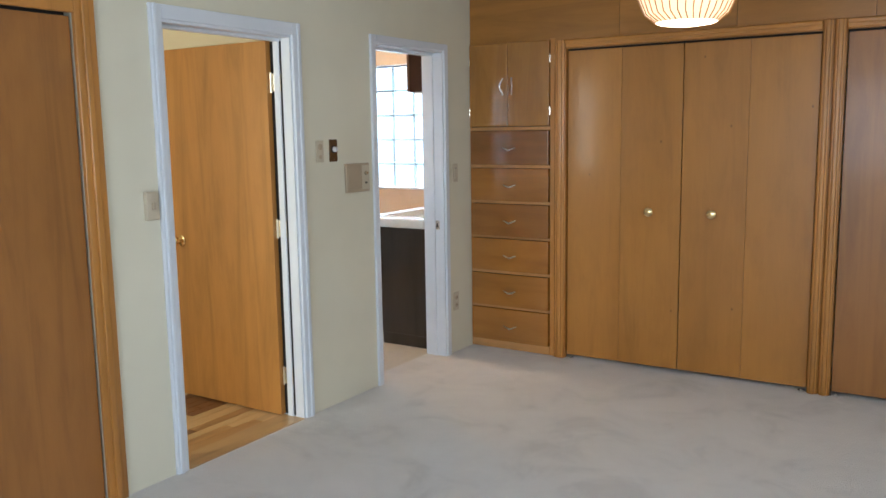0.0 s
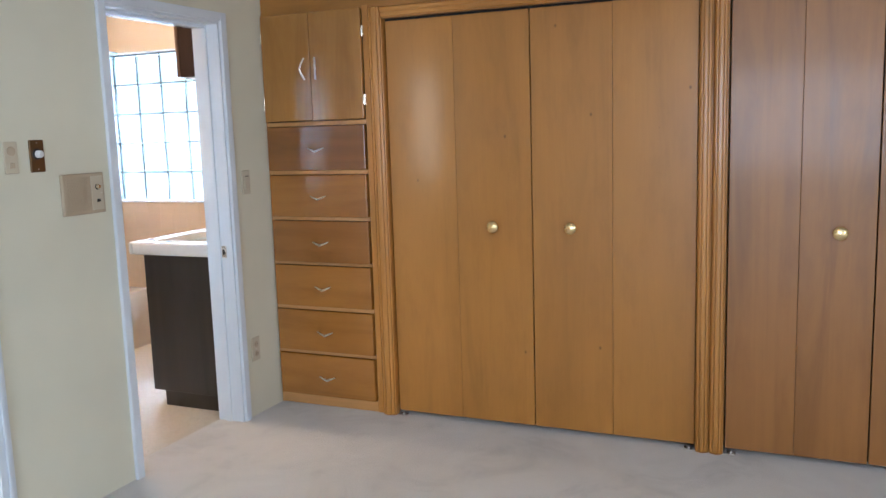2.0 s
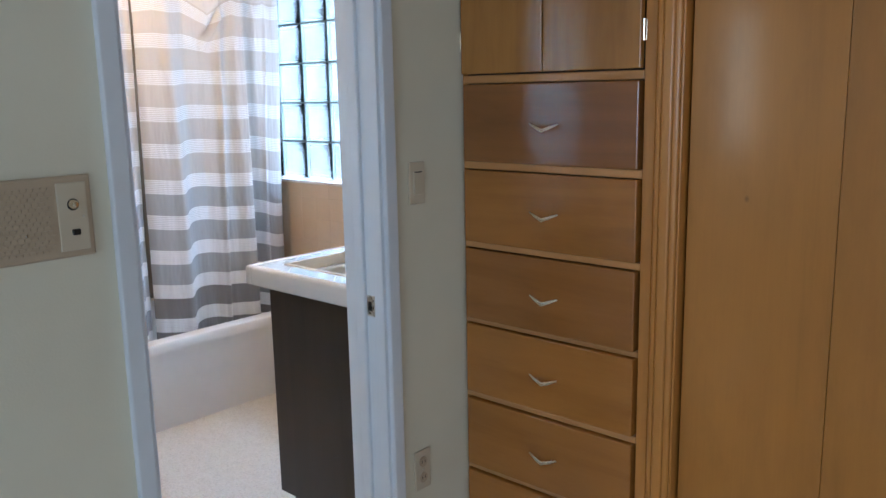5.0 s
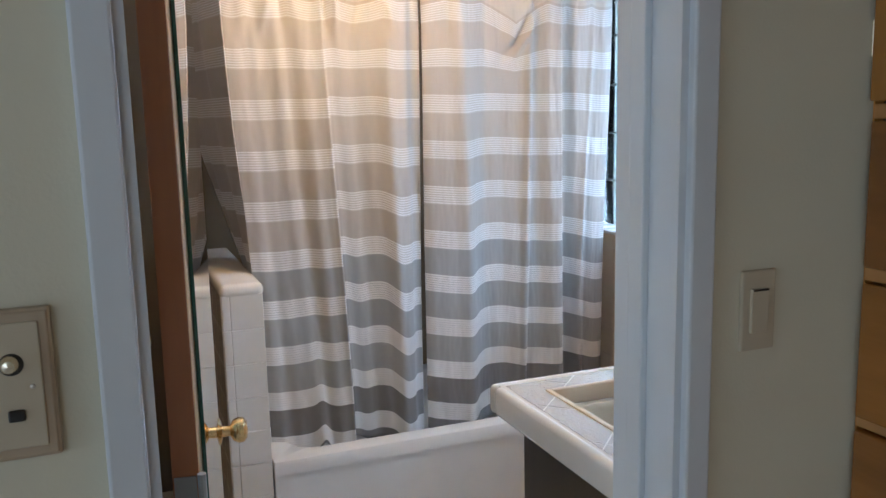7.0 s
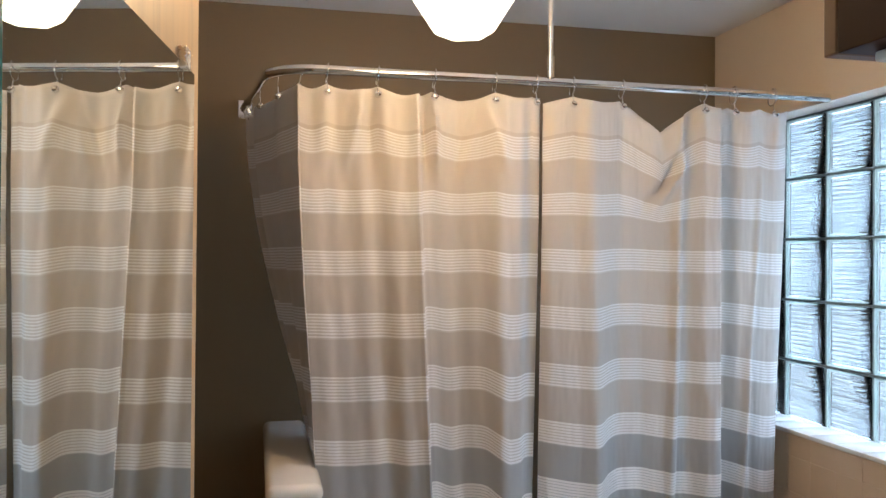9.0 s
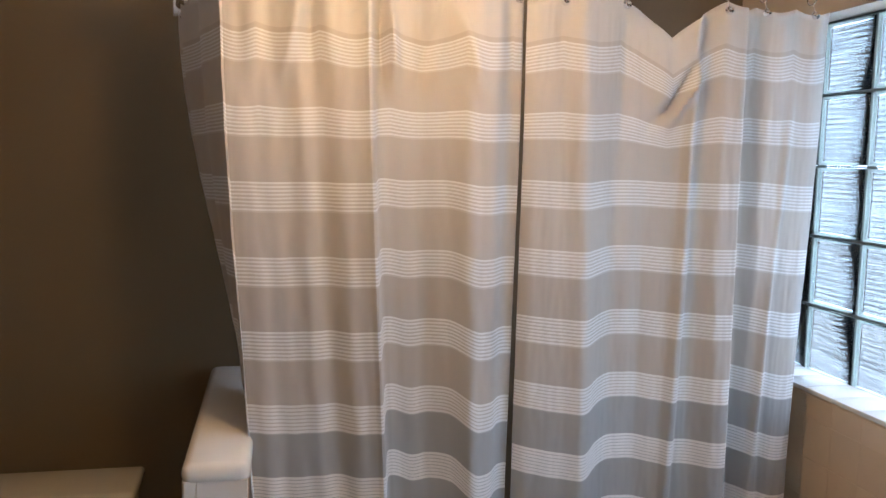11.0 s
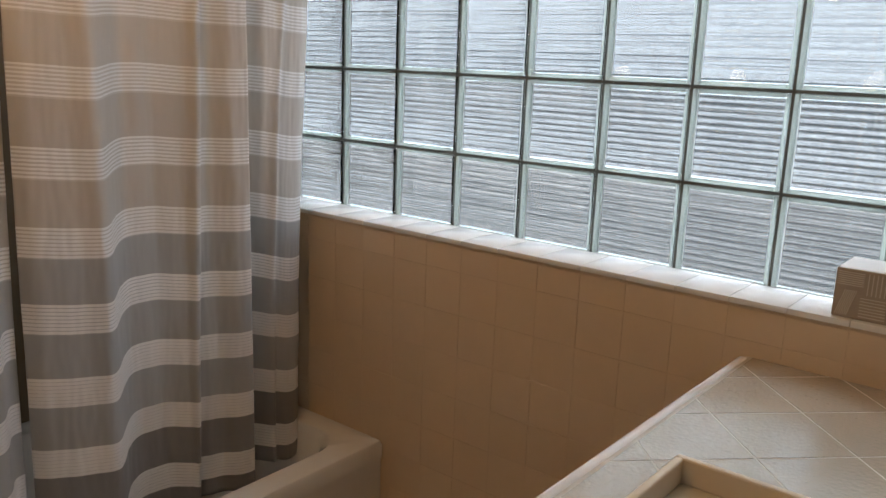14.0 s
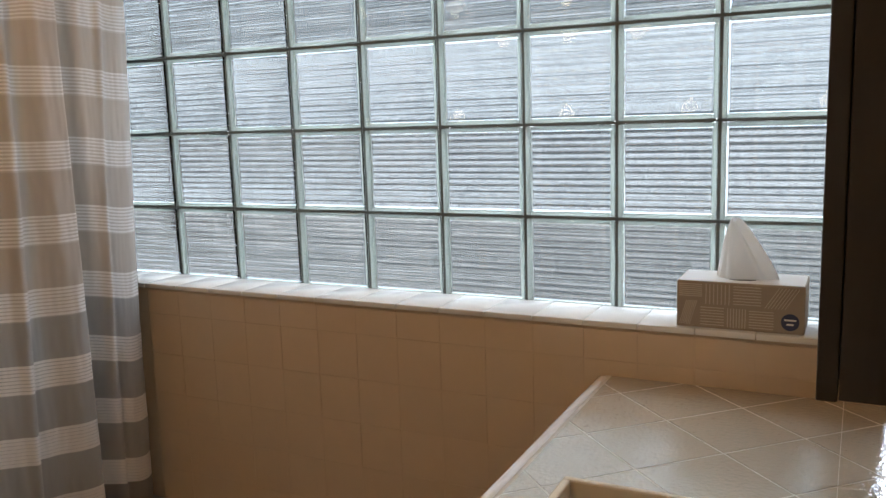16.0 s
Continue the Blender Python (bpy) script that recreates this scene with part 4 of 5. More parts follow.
def right_folds(s, h):
    y = 5.20 + s * 0.78
    low = 1 - h
    a = drape(RIGHT_DRAPE, y + 0.05 * (0.5 - h) * crease(y, 5.59, 0.05, 1.0)) * depth_of(h)
    a += 0.004 * crease(h, 0.96, 0.04, 1.0) * math.sin(y * 70)
    # drooping corner at the loose ring, with two slanting tucks under it
    a += 0.022 * crease(y, 5.54, 0.05, 1.0) * crease(h, 0.93, 0.06, 1.0)
    a -= 0.020 * crease((y - 5.54) - (h - 0.9) * 0.9, 0.03, 0.014, 1.0) * crease(h, 0.89, 0.05, 1.0)
    a += 0.016 * crease((y - 5.54) - (h - 0.9) * 0.9, 0.065, 0.016, 1.0) * crease(h, 0.89, 0.05, 1.0)
    # slanting crease down the loose end
    a += 0.014 * crease(y, 5.80 + 0.10 * h, 0.012, 1.0) * smooth_step(0.15, 0.35, h) * smooth_step(0.95, 0.7, h)
    a += 0.0026 * math.sin(y * 92 + 1.5 * h)
    a += 0.0036 * noise.noise((s * 22, h * 5, 5.3)) + 0.0014 * noise.noise((s * 70, h * 30, 8.7))
    drop = drape(RIGHT_DROP, y) * hang(h)
    return a, -0.03 * low * smooth_step(5.8, 5.98, y), drop


def right_sag(s):
    y = 5.20 + s * 0.78
    if y < 5.43:
        return 0.012 * math.sin(math.pi * (y - 5.28) / 0.15) if y > 5.28 else 0.02 * (5.28 - y) / 0.08
    if y < 5.68:
        return 0.085 * (1 - abs(y - 5.55) / 0.125) ** 1.15 if abs(y - 5.55) < 0.125 else 0.0
    return 0.012 * abs(math.sin(math.pi * (y - 5.68) / 0.1))


cloth([(RX0 + 0.004, 5.205), (RX0, 5.30), (RX0, 5.98)], [(-4.866, 5.195), (-4.86, 5.30), (-4.862, 5.975)], [0.0, 0.12, 1.0], CT, 0.355, right_folds, right_sag,
      "shower_curtain", "taupe and grey striped cloth shower curtain hanging into the tub")

ring_at = [(-5.36, 4.43, 0), (-5.12, 4.455, 0), (-4.965, 4.50, 0), (-4.905, 4.555, 0), (RX0, 4.62, 0), (RX0, 4.75, 0), (RX0, 4.90, 0), (RX0, 5.065, 0), (RX0, 5.18, 0),
           (RX0, 5.285, 0), (RX0, 5.43, 0), (RX0, 5.68, 0), (RX0, 5.775, 0), (RX0, 5.90, 0)]
ring = thing("curtain_ring", (RX0, 4.62, ROD_Z), "chrome shower curtain ring with a round stud", "curtain ring", "curtain rings")
bm = B()
loop = [(RX0 + 0.021 * math.cos(a), 4.62 + 0.003 * math.sin(a), ROD_Z - 0.008 + 0.025 * math.sin(a)) for a in [2 * math.pi * k / 20 for k in range(21)]]
tube(bm, loop, 0.0016, 6, False)
tube(bm, [(RX0 + 0.004, 4.62, ROD_Z - 0.032), (RX0 + 0.012, 4.62, ROD_Z - 0.058)], 0.0016, 6)
part("wire", bm, CHROME, ring, "", True)
part("stud", lathe(B(), [(0.0, 0.012), (0.006, 0.0105), (0.0095, 0.005), (0.010, 0.0)], (RX0 + 0.012, 4.62, ROD_Z - 0.058), "x", 16), CHROME, ring, "round chrome stud", True)
for x, y, z in ring_at[:4] + ring_at[5:]:
    copy_thing(ring, pose(x, y, ROD_Z, 0, 0, 0))

# ---- vanity ----
VY0, VX, CZ = 4.94, -3.765, 0.895
van = thing("vanity_cabinet", (-3.5, 5.5, 0), "dark espresso bathroom vanity cabinet with toe kick", "vanity")
part("side_panel", slab(B(), -3.735, BX - 0.002, 4.992, 5.012, 0.105, 0.845, 0.001), ESPRESSO, van)
part("side_panel_foot", slab(B(), -3.66, BX - 0.002, 4.992, 5.012, 0.0, 0.1045), ESPRESSO, van)
part("toe_kick", slab(B(), -3.668, -3.655, 5.012, TILE - 0.001, 0.0, 0.1), ESPRESSO, van)
part("bottom", slab(B(), -3.733, BX - 0.002, 5.012, TILE - 0.001, 0.105, 0.125), ESPRESSO, van)
for a, b in ((5.014, 5.52), (5.524, TILE - 0.004)):
    d = part("cabinet_door", slab(B(), -3.753, -3.735, a, b, 0.115, 0.69, 0.002), ESPRESSO, van)
    for z in (0.18, 0.62):
        part("hinge", slab(B(), -3.757, -3.733, a - 0.003, a + 0.012, z - 0.02, z + 0.02, 0.002), NICKEL, d)
    part("drawer_front", slab(B(), -3.753, -3.735, a, b, 0.70, 0.84, 0.002), ESPRESSO, van)

top = thing("tiled_countertop", (-3.5, 5.5, 0.845), "white tiled vanity top laid diagonally with a sunken basin", "countertop")
SX0, SX1, SY0, SY1 = -3.675, -3.335, 5.03, 5.545
bm = B()
for x0, x1, y0, y1 in ((VX + 0.004, SX0, VY0 + 0.004, TILE - 0.001), (SX1, BX - 0.001, VY0 + 0.004, TILE - 0.001), (SX0, SX1, VY0 + 0.004, SY0), (SX0, SX1, SY1, TILE - 0.001)):
    slab(bm, x0, x1, y0, y1, 0.846, CZ - 0.0003)
part("bed", bm, PALE_GROUT, top, "pale grout between the tiles")
bm = slab(B(), VX - 0.012, VX + 0.014, VY0 - 0.012, TILE - 0.002, 0.832, CZ + 0.002, 0.012, 4)
part("front_trim", bm, PORCELAIN, top, "rounded white edge trim", True)
bm = slab(B(), VX + 0.014, BX - 0.002, VY0 - 0.012, VY0 + 0.014, 0.832, CZ + 0.002, 0.012, 4)
part("side_trim", bm, PORCELAIN, top, "rounded white edge trim", True)

sink = thing("sink_basin", (-3.5, 5.29, 0.80), "almond porcelain basin sunk below the tiled top", "sink")


def basin():
    bm = B()

    def loop(x0, x1, y0, y1, r, z, n=7):
        out = []
        for cx, cy, a0 in ((x1 - r, y1 - r, 0), (x0 + r, y1 - r, 90), (x0 + r, y0 + r, 180), (x1 - r, y0 + r, 270)):
            for k in range(n + 1):
                a = radians(a0 + 90 * k / n)
                out.append(bm.verts.new((cx + r * math.cos(a), cy + r * math.sin(a), z)))
        return out

    x0, x1, y0, y1 = SX0 + 0.002, SX1 - 0.002, SY0 + 0.002, SY1 - 0.002
    rings = [loop(x0, x1, y0, y1, 0.003, CZ - 0.045), loop(x0, x1, y0, y1, 0.003, CZ - 0.034), loop(x0 + 0.022, x1 - 0.085, y0 + 0.025, y1 - 0.025, 0.06, CZ - 0.032),
             loop(x0 + 0.03, x1 - 0.093, y0 + 0.034, y1 - 0.034, 0.06, CZ - 0.042), loop(x0 + 0.04, x1 - 0.10, y0 + 0.06, y1 - 0.06, 0.07, CZ - 0.13), loop(x0 + 0.09, x1 - 0.14, y0 + 0.13, y1 - 0.13, 0.05, CZ - 0.165)]
    for a, b in zip(rings, rings[1:]):
        for k in range(len(a)):
            bm.faces.new((a[k], a[(k + 1) % len(a)], b[(k + 1) % len(b)], b[k]))
    bm.faces.new(rings[-1])
    return bm


part("bowl", basin(), ALMOND, sink, "", True)
part("drain", lathe(B(), [(0.0, 0.002), (0.018, 0.002), (0.022, 0.0)], (-3.53, 5.29, CZ - 0.165), "z", 20), CHROME, sink, "chrome drain", True)
for x0, x1, y0, y1 in ((SX0 - 0.012, SX0 + 0.001, SY0, SY1), (SX0 - 0.012, SX1, SY1 - 0.001, SY1 + 0.012), (SX0 - 0.012, SX1, SY0 - 0.012, SY0 + 0.001)):
    part("sink_trim", slab(B(), x0, x1, y0, y1, CZ - 0.036, CZ + 0.003, 0.003, 2), SINK_TRIM, top, "narrow tile edging round the basin")

fx, fy, fz = -3.385, 5.372, CZ - 0.033
faucet = thing("faucet", (fx, fy, fz), "chrome single-lever basin faucet", "faucet")
part("escutcheon", lathe(B(), [(0.0, 0.0), (0.034, 0.0), (0.033, 0.006), (0.028, 0.010), (0.026, 0.012), (0.0, 0.012)], (fx, fy, fz), "z", 32), CHROME, faucet, "", True)
part("body", lathe(B(), [(0.027, 0.01), (0.0265, 0.04), (0.0265, 0.066), (0.0275, 0.068), (0.0275, 0.074), (0.0, 0.074)], (fx, fy, fz), "z", 32), CHROME, faucet, "", True)
bm = lathe(B(), [(0.0, -0.034), (0.014, -0.030), (0.025, -0.020), (0.031, -0.004), (0.031, 0.010), (0.026, 0.024), (0.016, 0.033), (0.0, 0.036)], (0, 0, 0), "z", 32)
bmesh.ops.transform(bm, matrix=Matrix.Translation((fx + 0.002, fy + 0.002, fz + 0.090)) @ Matrix.Rotation(radians(28), 4, Vector((0.72, -0.69, 0))), verts=bm.verts)
part("cap", bm, CHROME, faucet, "domed chrome cap", True)
part("spout", tube(B(), [(fx - 0.008, fy, fz + 0.044), (fx - 0.030, fy - 0.004, fz + 0.054), (fx - 0.052, fy - 0.009, fz + 0.059), (fx - 0.072, fy - 0.013, fz + 0.056), (fx - 0.086, fy - 0.016, fz + 0.046), (fx - 0.092, fy - 0.017, fz + 0.034), (fx - 0.093, fy - 0.017, fz + 0.022)],
                         [0.022, 0.020, 0.0185, 0.0175, 0.0165, 0.0155, 0.015], 22), CHROME, faucet, "", True)
# the lever: a flattened bar that rises from the cap and thins toward its lipped tip
bm = tube(B(), [(0.0, 0, 0.0), (0.018, 0, 0.020), (0.036, 0, 0.029), (0.056, 0, 0.033), (0.078, 0, 0.036), (0.100, 0, 0.039), (0.112, 0, 0.042), (0.117, 0, 0.043)],
          [0.020, 0.019, 0.0155, 0.0125, 0.0110, 0.0110, 0.0105, 0.006], 20)
bmesh.ops.transform(bm, matrix=Matrix.Translation((fx, fy, fz + 0.096)) @ Matrix.Rotation(radians(223), 4, "Z") @ Matrix.Diagonal((1, 1.1, 0.8, 1)), verts=bm.verts)
part("lever", bm, CHROME, faucet, "long chrome lever", True)
stop = thing("sink_plug", (-3.345, 5.475, fz), "white rubber basin plug with a wire ring", "sink plug")
part("plug", lathe(B(), [(0.0, 0.0), (0.026, 0.0), (0.027, 0.004), (0.018, 0.006), (0.017, 0.016), (0.0, 0.018)], (-3.345, 5.475, fz), "z", 24), WHITE_PLASTIC, stop, "", True)
loop = [(-3.345 + 0.009 * math.cos(a), 5.475, fz + 0.024 + 0.009 * math.sin(a)) for a in [2 * math.pi * k / 16 for k in range(17)]]
part("wire_ring", tube(B(), loop, 0.0011, 6, False), CHROME, stop, "", True)

# ---- wall cabinets ----
upper = thing("wall_cabinet", (-3.34, 5.42, 1.742), "dark brown wooden wall cabinet above the vanity", "wall cabinet")
part("body", slab(B(), -3.400, BX - 0.001, 5.024, 5.97, 1.742, TOP - 0.001, 0.001), CABINET_DARK, upper)
for a, b in ((5.024, 5.495), (5.499, 5.97)):
    part("cabinet_door", slab(B(), -3.420, -3.4015, a, b, 1.742, TOP - 0.004, 0.002), CABINET_EDGE, upper, "lighter brown door edge")
part("light_strip", slab(B(), -3.385, -3.29, 5.05, 5.94, 1.732, 1.7415, 0.002), WHITE_PLASTIC, upper, "white strip under the cabinet")
med = thing("mirror_cabinet", (-3.31, 5.7, 1.106), "dark wooden medicine cabinet with a mirror front", "medicine cabinet")
part("body", slab(B(), -3.335, BX - 0.001, 5.40, 6.0, 1.106, 1.785, 0.001), ESPRESSO, med)
part("frame", slab(B(), -3.357, -3.336, 5.398, 6.002, 1.104, 1.785, 0.002), ESPRESSO, med)
part("mirror", slab(B(), -3.3585, -3.3565, 5.44, 5.96, 1.145, 1.745), MIRROR, med, "mirror glass")

# ---- bath ceiling light ----
lamp = thing("ceiling_lamp", (-4.33, 4.845, TOPB), "lit opal glass ceiling lamp with tapered sides", "ceiling lamp")
LB = (-4.33, 4.845, 0)
part("canopy", lathe(B(), [(0.0, TOPB), (0.07, TOPB), (0.066, TOPB - 0.03), (0.02, TOPB - 0.045)], LB, "z", 28), SATIN, lamp, "brass ceiling canopy", True)
prof = [(0.045, TOPB - 0.045), (0.15, 2.16), (0.160, 2.13), (0.146, 2.10), (0.060, 1.968), (0.052, 1.963), (0.0, 1.962)]
bm = lathe(B(), prof, LB, "z", 6)
bmesh.ops.rotate(bm, cent=LB, matrix=Matrix.Rotation(radians(9), 3, "Z"), verts=bm.verts)
part("shade", bm, SHADE_GLOW, lamp, "glowing six-sided opal glass", False).visible_shadow = False

# ---- toilet ----
toilet = thing("toilet", (-5.2, 4.06, 0), "almond two-piece toilet beside the half wall", "toilet")
part("tank", slab(B(), BACK + 0.02, -5.30, 3.84, 4.275, 0.38, 0.672, 0.025, 4), ALMOND, toilet, "", True)
part("tank_lid", slab(B(), BACK + 0.012, -5.285, 3.825, 4.29, 0.672, 0.706, 0.012, 3), ALMOND, toilet, "", True)
part("flush_lever", tube(B(), [(-5.298, 3.9, 0.63), (-5.28, 3.9, 0.63), (-5.275, 3.96, 0.622)], 0.006, 10), CHROME, toilet, "", True)


def ellipse_stack(bm, levels, cx, cy):
    prev = None
    for rx, ry, z, dx in levels:
        cur = [bm.verts.new((cx + dx + rx * math.cos(2 * math.pi * k / 36), cy + ry * math.sin(2 * math.pi * k / 36), z)) for k in range(36)]
        if prev:
            for k in range(36):
                bm.faces.new((prev[k], prev[(k + 1) % 36], cur[(k + 1) % 36], cur[k]))
        else:
            bm.faces.new(cur)
        prev = cur
    bm.faces.new(prev)
    return bm


part("bowl", ellipse_stack(B(), [(0.16, 0.11, 0.0, -0.02), (0.15, 0.10, 0.1, -0.02), (0.19, 0.14, 0.25, 0.0), (0.235, 0.178, 0.36, 0.02), (0.24, 0.182, 0.385, 0.02)], -5.05, 4.06), ALMOND, toilet, "", True)
part("seat", ellipse_stack(B(), [(0.235, 0.18, 0.386, 0.02), (0.245, 0.19, 0.392, 0.02), (0.245, 0.19, 0.405, 0.02), (0.23, 0.175, 0.41, 0.02)], -5.05, 4.06), ALMOND, toilet, "", True)
part("lid", ellipse_stack(B(), [(0.23, 0.178, 0.411, 0.015), (0.24, 0.186, 0.416, 0.015), (0.235, 0.182, 0.428, 0.015), (0.2, 0.15, 0.434, 0.015)], -5.05, 4.06), ALMOND, toilet, "", True)
part("outlet_neck", slab(B(), BACK + 0.03, -5.2, 3.96, 4.16, 0.2, 0.385, 0.03, 3), ALMOND, toilet, "", True)

# ---- tissue box ----
TX0, TX1, TY0, TY1, TZ = -3.627, -3.403, 6.047, 6.158, 1.0065
tissue = thing("tissue_box", ((TX0 + TX1) / 2, 6.10, TZ), "taupe printed tissue box with a white tissue on the window sill", "tissue box")
KRAFT = paint("taupe_card", (0.34, 0.28, 0.22), 0.55, 0.05)
CREAM = paint("cream_print", (0.55, 0.48, 0.40), 0.55, 0.02)
TH = 0.088
part("carton", slab(B(), TX0, TX1, TY0, TY1, TZ, TZ + TH, 0.0015), KRAFT, tissue)
part("carton_top", slab(B(), TX0 + 0.002, TX1 - 0.002, TY0 + 0.002, TY1 - 0.002, TZ + TH, TZ + TH + 0.001), WHITE_PLASTIC, tissue, "white card top")
part("opening", lathe(B(), [(0.0, 0.0), (0.034, 0.0), (0.034, 0.0008), (0.0, 0.0008)], ((TX0 + TX1) / 2, (TY0 + TY1) / 2, TZ + TH + 0.001), "z", 24), DARK_PLASTIC, tissue)
rnd = random.Random(4)
cells = [(0.004, 0.058, 0.046, 0.084, 0), (0.050, 0.046, 0.098, 0.084, 90), (0.004, 0.004, 0.040, 0.052, 60), (0.044, 0.004, 0.086, 0.042, 0), (0.090, 0.004, 0.126, 0.040, 90), (0.102, 0.046, 0.150, 0.084, 0),
         (0.154, 0.044, 0.220, 0.084, 45), (0.130, 0.004, 0.172, 0.040, 0)]
for cx0, cz0, cx1, cz1, ang in cells:
    n = 7
    for k in range(n):
        f = (k + 0.5) / n
        bm = B()
        if ang == 0:
            slab(bm, TX0 + cx0, TX0 + cx1, TY0 - 0.0008, TY0, TZ + cz0 + f * (cz1 - cz0) - 0.0008, TZ + cz0 + f * (cz1 - cz0) + 0.0008)
        elif ang == 90:
            slab(bm, TX0 + cx0 + f * (cx1 - cx0) - 0.0008, TX0 + cx0 + f * (cx1 - cx0) + 0.0008, TY0 - 0.0008, TY0, TZ + cz0, TZ + cz1)
        else:
            w, hgt = cx1 - cx0, cz1 - cz0
            a, b = (TX0 + cx0 + f * w * 0.6, TZ + cz0 + 0.001), (TX0 + cx0 + f * w * 0.6 + 0.36 * w, TZ + cz1 - 0.001)
            tube(bm, [(a[0], TY0 - 0.0002, a[1]), (b[0], TY0 - 0.0002, b[1])], 0.0008, 5)
        part("printed_line", bm, CREAM, tissue)
part("round_label", lathe(B(), [(0.0, -0.001), (0.0155, -0.001), (0.0155, 0.0)], (TX1 - 0.024, TY0 - 0.0004, TZ + 0.022), "y", 28), Mat("navy_print", (0.03, 0.04, 0.10), 0.4).m, tissue, "dark blue round label")
for dz, w in ((0.004, 0.010), (-0.004, 0.006)):
    part("label_bar", slab(B(), TX1 - 0.024 - w, TX1 - 0.024 + w, TY0 - 0.0019, TY0 - 0.0013, TZ + 0.022 + dz - 0.0016, TZ + 0.022 + dz + 0.0016), WHITE_PLASTIC, tissue)


def tissue_sheet():
    """A pulled-up paper tissue: a pleated cone that leans a little."""
    bm = B()
    prev = None
    n, m = 56, 16
    for j in range(m + 1):
        h = j / m
        cur = []
        for k in range(n):
            a = 2 * math.pi * k / n
            fold = 1 + (0.30 * math.sin(3 * a + 0.7) + 0.16 * math.sin(7 * a + 2 + 2 * h)) * (0.35 + 0.65 * h)
            r = (0.048 * (1 - h) ** 0.75 + 0.004) * fold
            lean = -0.022 * h ** 1.3
            cur.append(bm.verts.new(((TX0 + TX1) / 2 + 0.004 + lean + r * 1.05 * math.cos(a), (TY0 + TY1) / 2 + r * 0.5 * math.sin(a), TZ + TH - 0.002 + h * 0.112 + 0.006 * math.sin(2 * a + 1) * h)))
        if prev:
            for k in range(n):
                bm.faces.new((prev[k], prev[(k + 1) % n], cur[(k + 1) % n], cur[k]))
        prev = cur
    bm.faces.new(prev)
    return bm


paper = Mat("white_tissue_paper", (0.82, 0.82, 0.80), 0.9, Subsurface_Weight=0.0)
trp = paper.n("BsdfTranslucent")
trp.inputs[0].default_value = (0.85, 0.85, 0.83, 1)
mxp = paper.n("MixShader")
mxp.inputs[0].default_value = 0.45
paper.link(paper.p.outputs[0], mxp.inputs[1]).link(trp.outputs[0], mxp.inputs[2]).link(mxp.outputs[0], paper.t.nodes["Material Output"].inputs[0])
part("tissue", tissue_sheet(), paper.m, tissue, "white paper tissue", True)

# ---- glass block window ----
window = thing("window_1", (-4.4, GY, 1.0), "window of ribbed square glass blocks", "window", "", "structure")
P, PZ, GX0, GZ0 = 0.203, 0.1985, -3.371, 0.992
NC, NR = 10, 5
bm = B()
for k in range(NC + 1):
    x = GX0 - k * P
    slab(bm, x - 0.0030, x + 0.0030, GY + 0.005, GY + 0.032, GZ0, GZ0 + NR * PZ)
for k in range(NR + 1):
    z = GZ0 + k * PZ
    slab(bm, GX0 - NC * P, GX0, GY + 0.0054, GY + 0.0316, z - 0.0030, z + 0.0030)
part("mortar_joints", bm, MORTAR, window, "thin dark mortar joints")


def pane(front):
    """One pressed face of a block: a rounded rim on the room side, a ribbed sheet behind it."""
    bm = B()
    h = P / 2 - 0.0033
    if front:
        slab(bm, -h, h, 0.0, 0.008, -h, h, 0.004, 3)
        return bm
    g, n, q = h - 0.0125, 12, 8
    prof = []
    for k in range(n * q + 1):
        u, deep = (k % q) / q, (0.0018, 0.0011, 0.0014)[(k // q) % 3]
        prof.append((-g + 2 * g * k / (n * q), 0.0165 - deep * math.sin(math.pi * u)))
    y1 = 0.024
    a = [bm.verts.new((-g, y, z)) for z, y in prof]
    b = [bm.verts.new((g, y, z)) for z, y in prof]
    c, d = bm.verts.new((-g, y1, g)), bm.verts.new((g, y1, g))
    e, f = bm.verts.new((-g, y1, -g)), bm.verts.new((g, y1, -g))
    for k in range(len(a) - 1):
        bm.faces.new((a[k], b[k], b[k + 1], a[k + 1]))
    bm.faces.new((e, f, d, c))
    bm.faces.new((a[-1], b[-1], d, c))
    bm.faces.new((a[0], e, f, b[0]))
    bm.faces.new([c] + list(reversed(a)) + [e])
    bm.faces.new([d, f] + b)
    return bm


def shell():
    """The side walls of a block: a square ring of pale green glass."""
    bm = B()
    h, g = P / 2 - 0.0034, P / 2 - 0.0142
    for x0, x1, z0, z1 in ((-h, -g, -h, h), (g, h, -h, h), (-g, g, -h, -g), (-g, g, g, h)):
        slab(bm, x0, x1, 0.0088, 0.030, z0, z1, 0.0035, 2)
    return bm


def block_side_material():
    """Frosted green glass that lets the daylight glow through."""
    m = Mat("block_side_glass", (0.20, 0.24, 0.22), 0.15)
    tr = m.n("BsdfTranslucent")
    tr.inputs[0].default_value = (0.66, 0.70, 0.67, 1)
    ms = m.n("MixShader")
    ms.inputs[0].default_value = 0.75
    m.link(m.p.outputs[0], ms.inputs[1]).link(tr.outputs[0], ms.inputs[2])
    m.link(ms.outputs[0], m.t.nodes["Material Output"].inputs[0])
    return m.m


front_mesh = finish(pane(True), "block_face", BLOCK_GLASS, True)
back_mesh = finish(pane(False), "block_ribs", RIB_GLASS, True)
side_mesh = finish(shell(), "block_sides", block_side_material(), False)
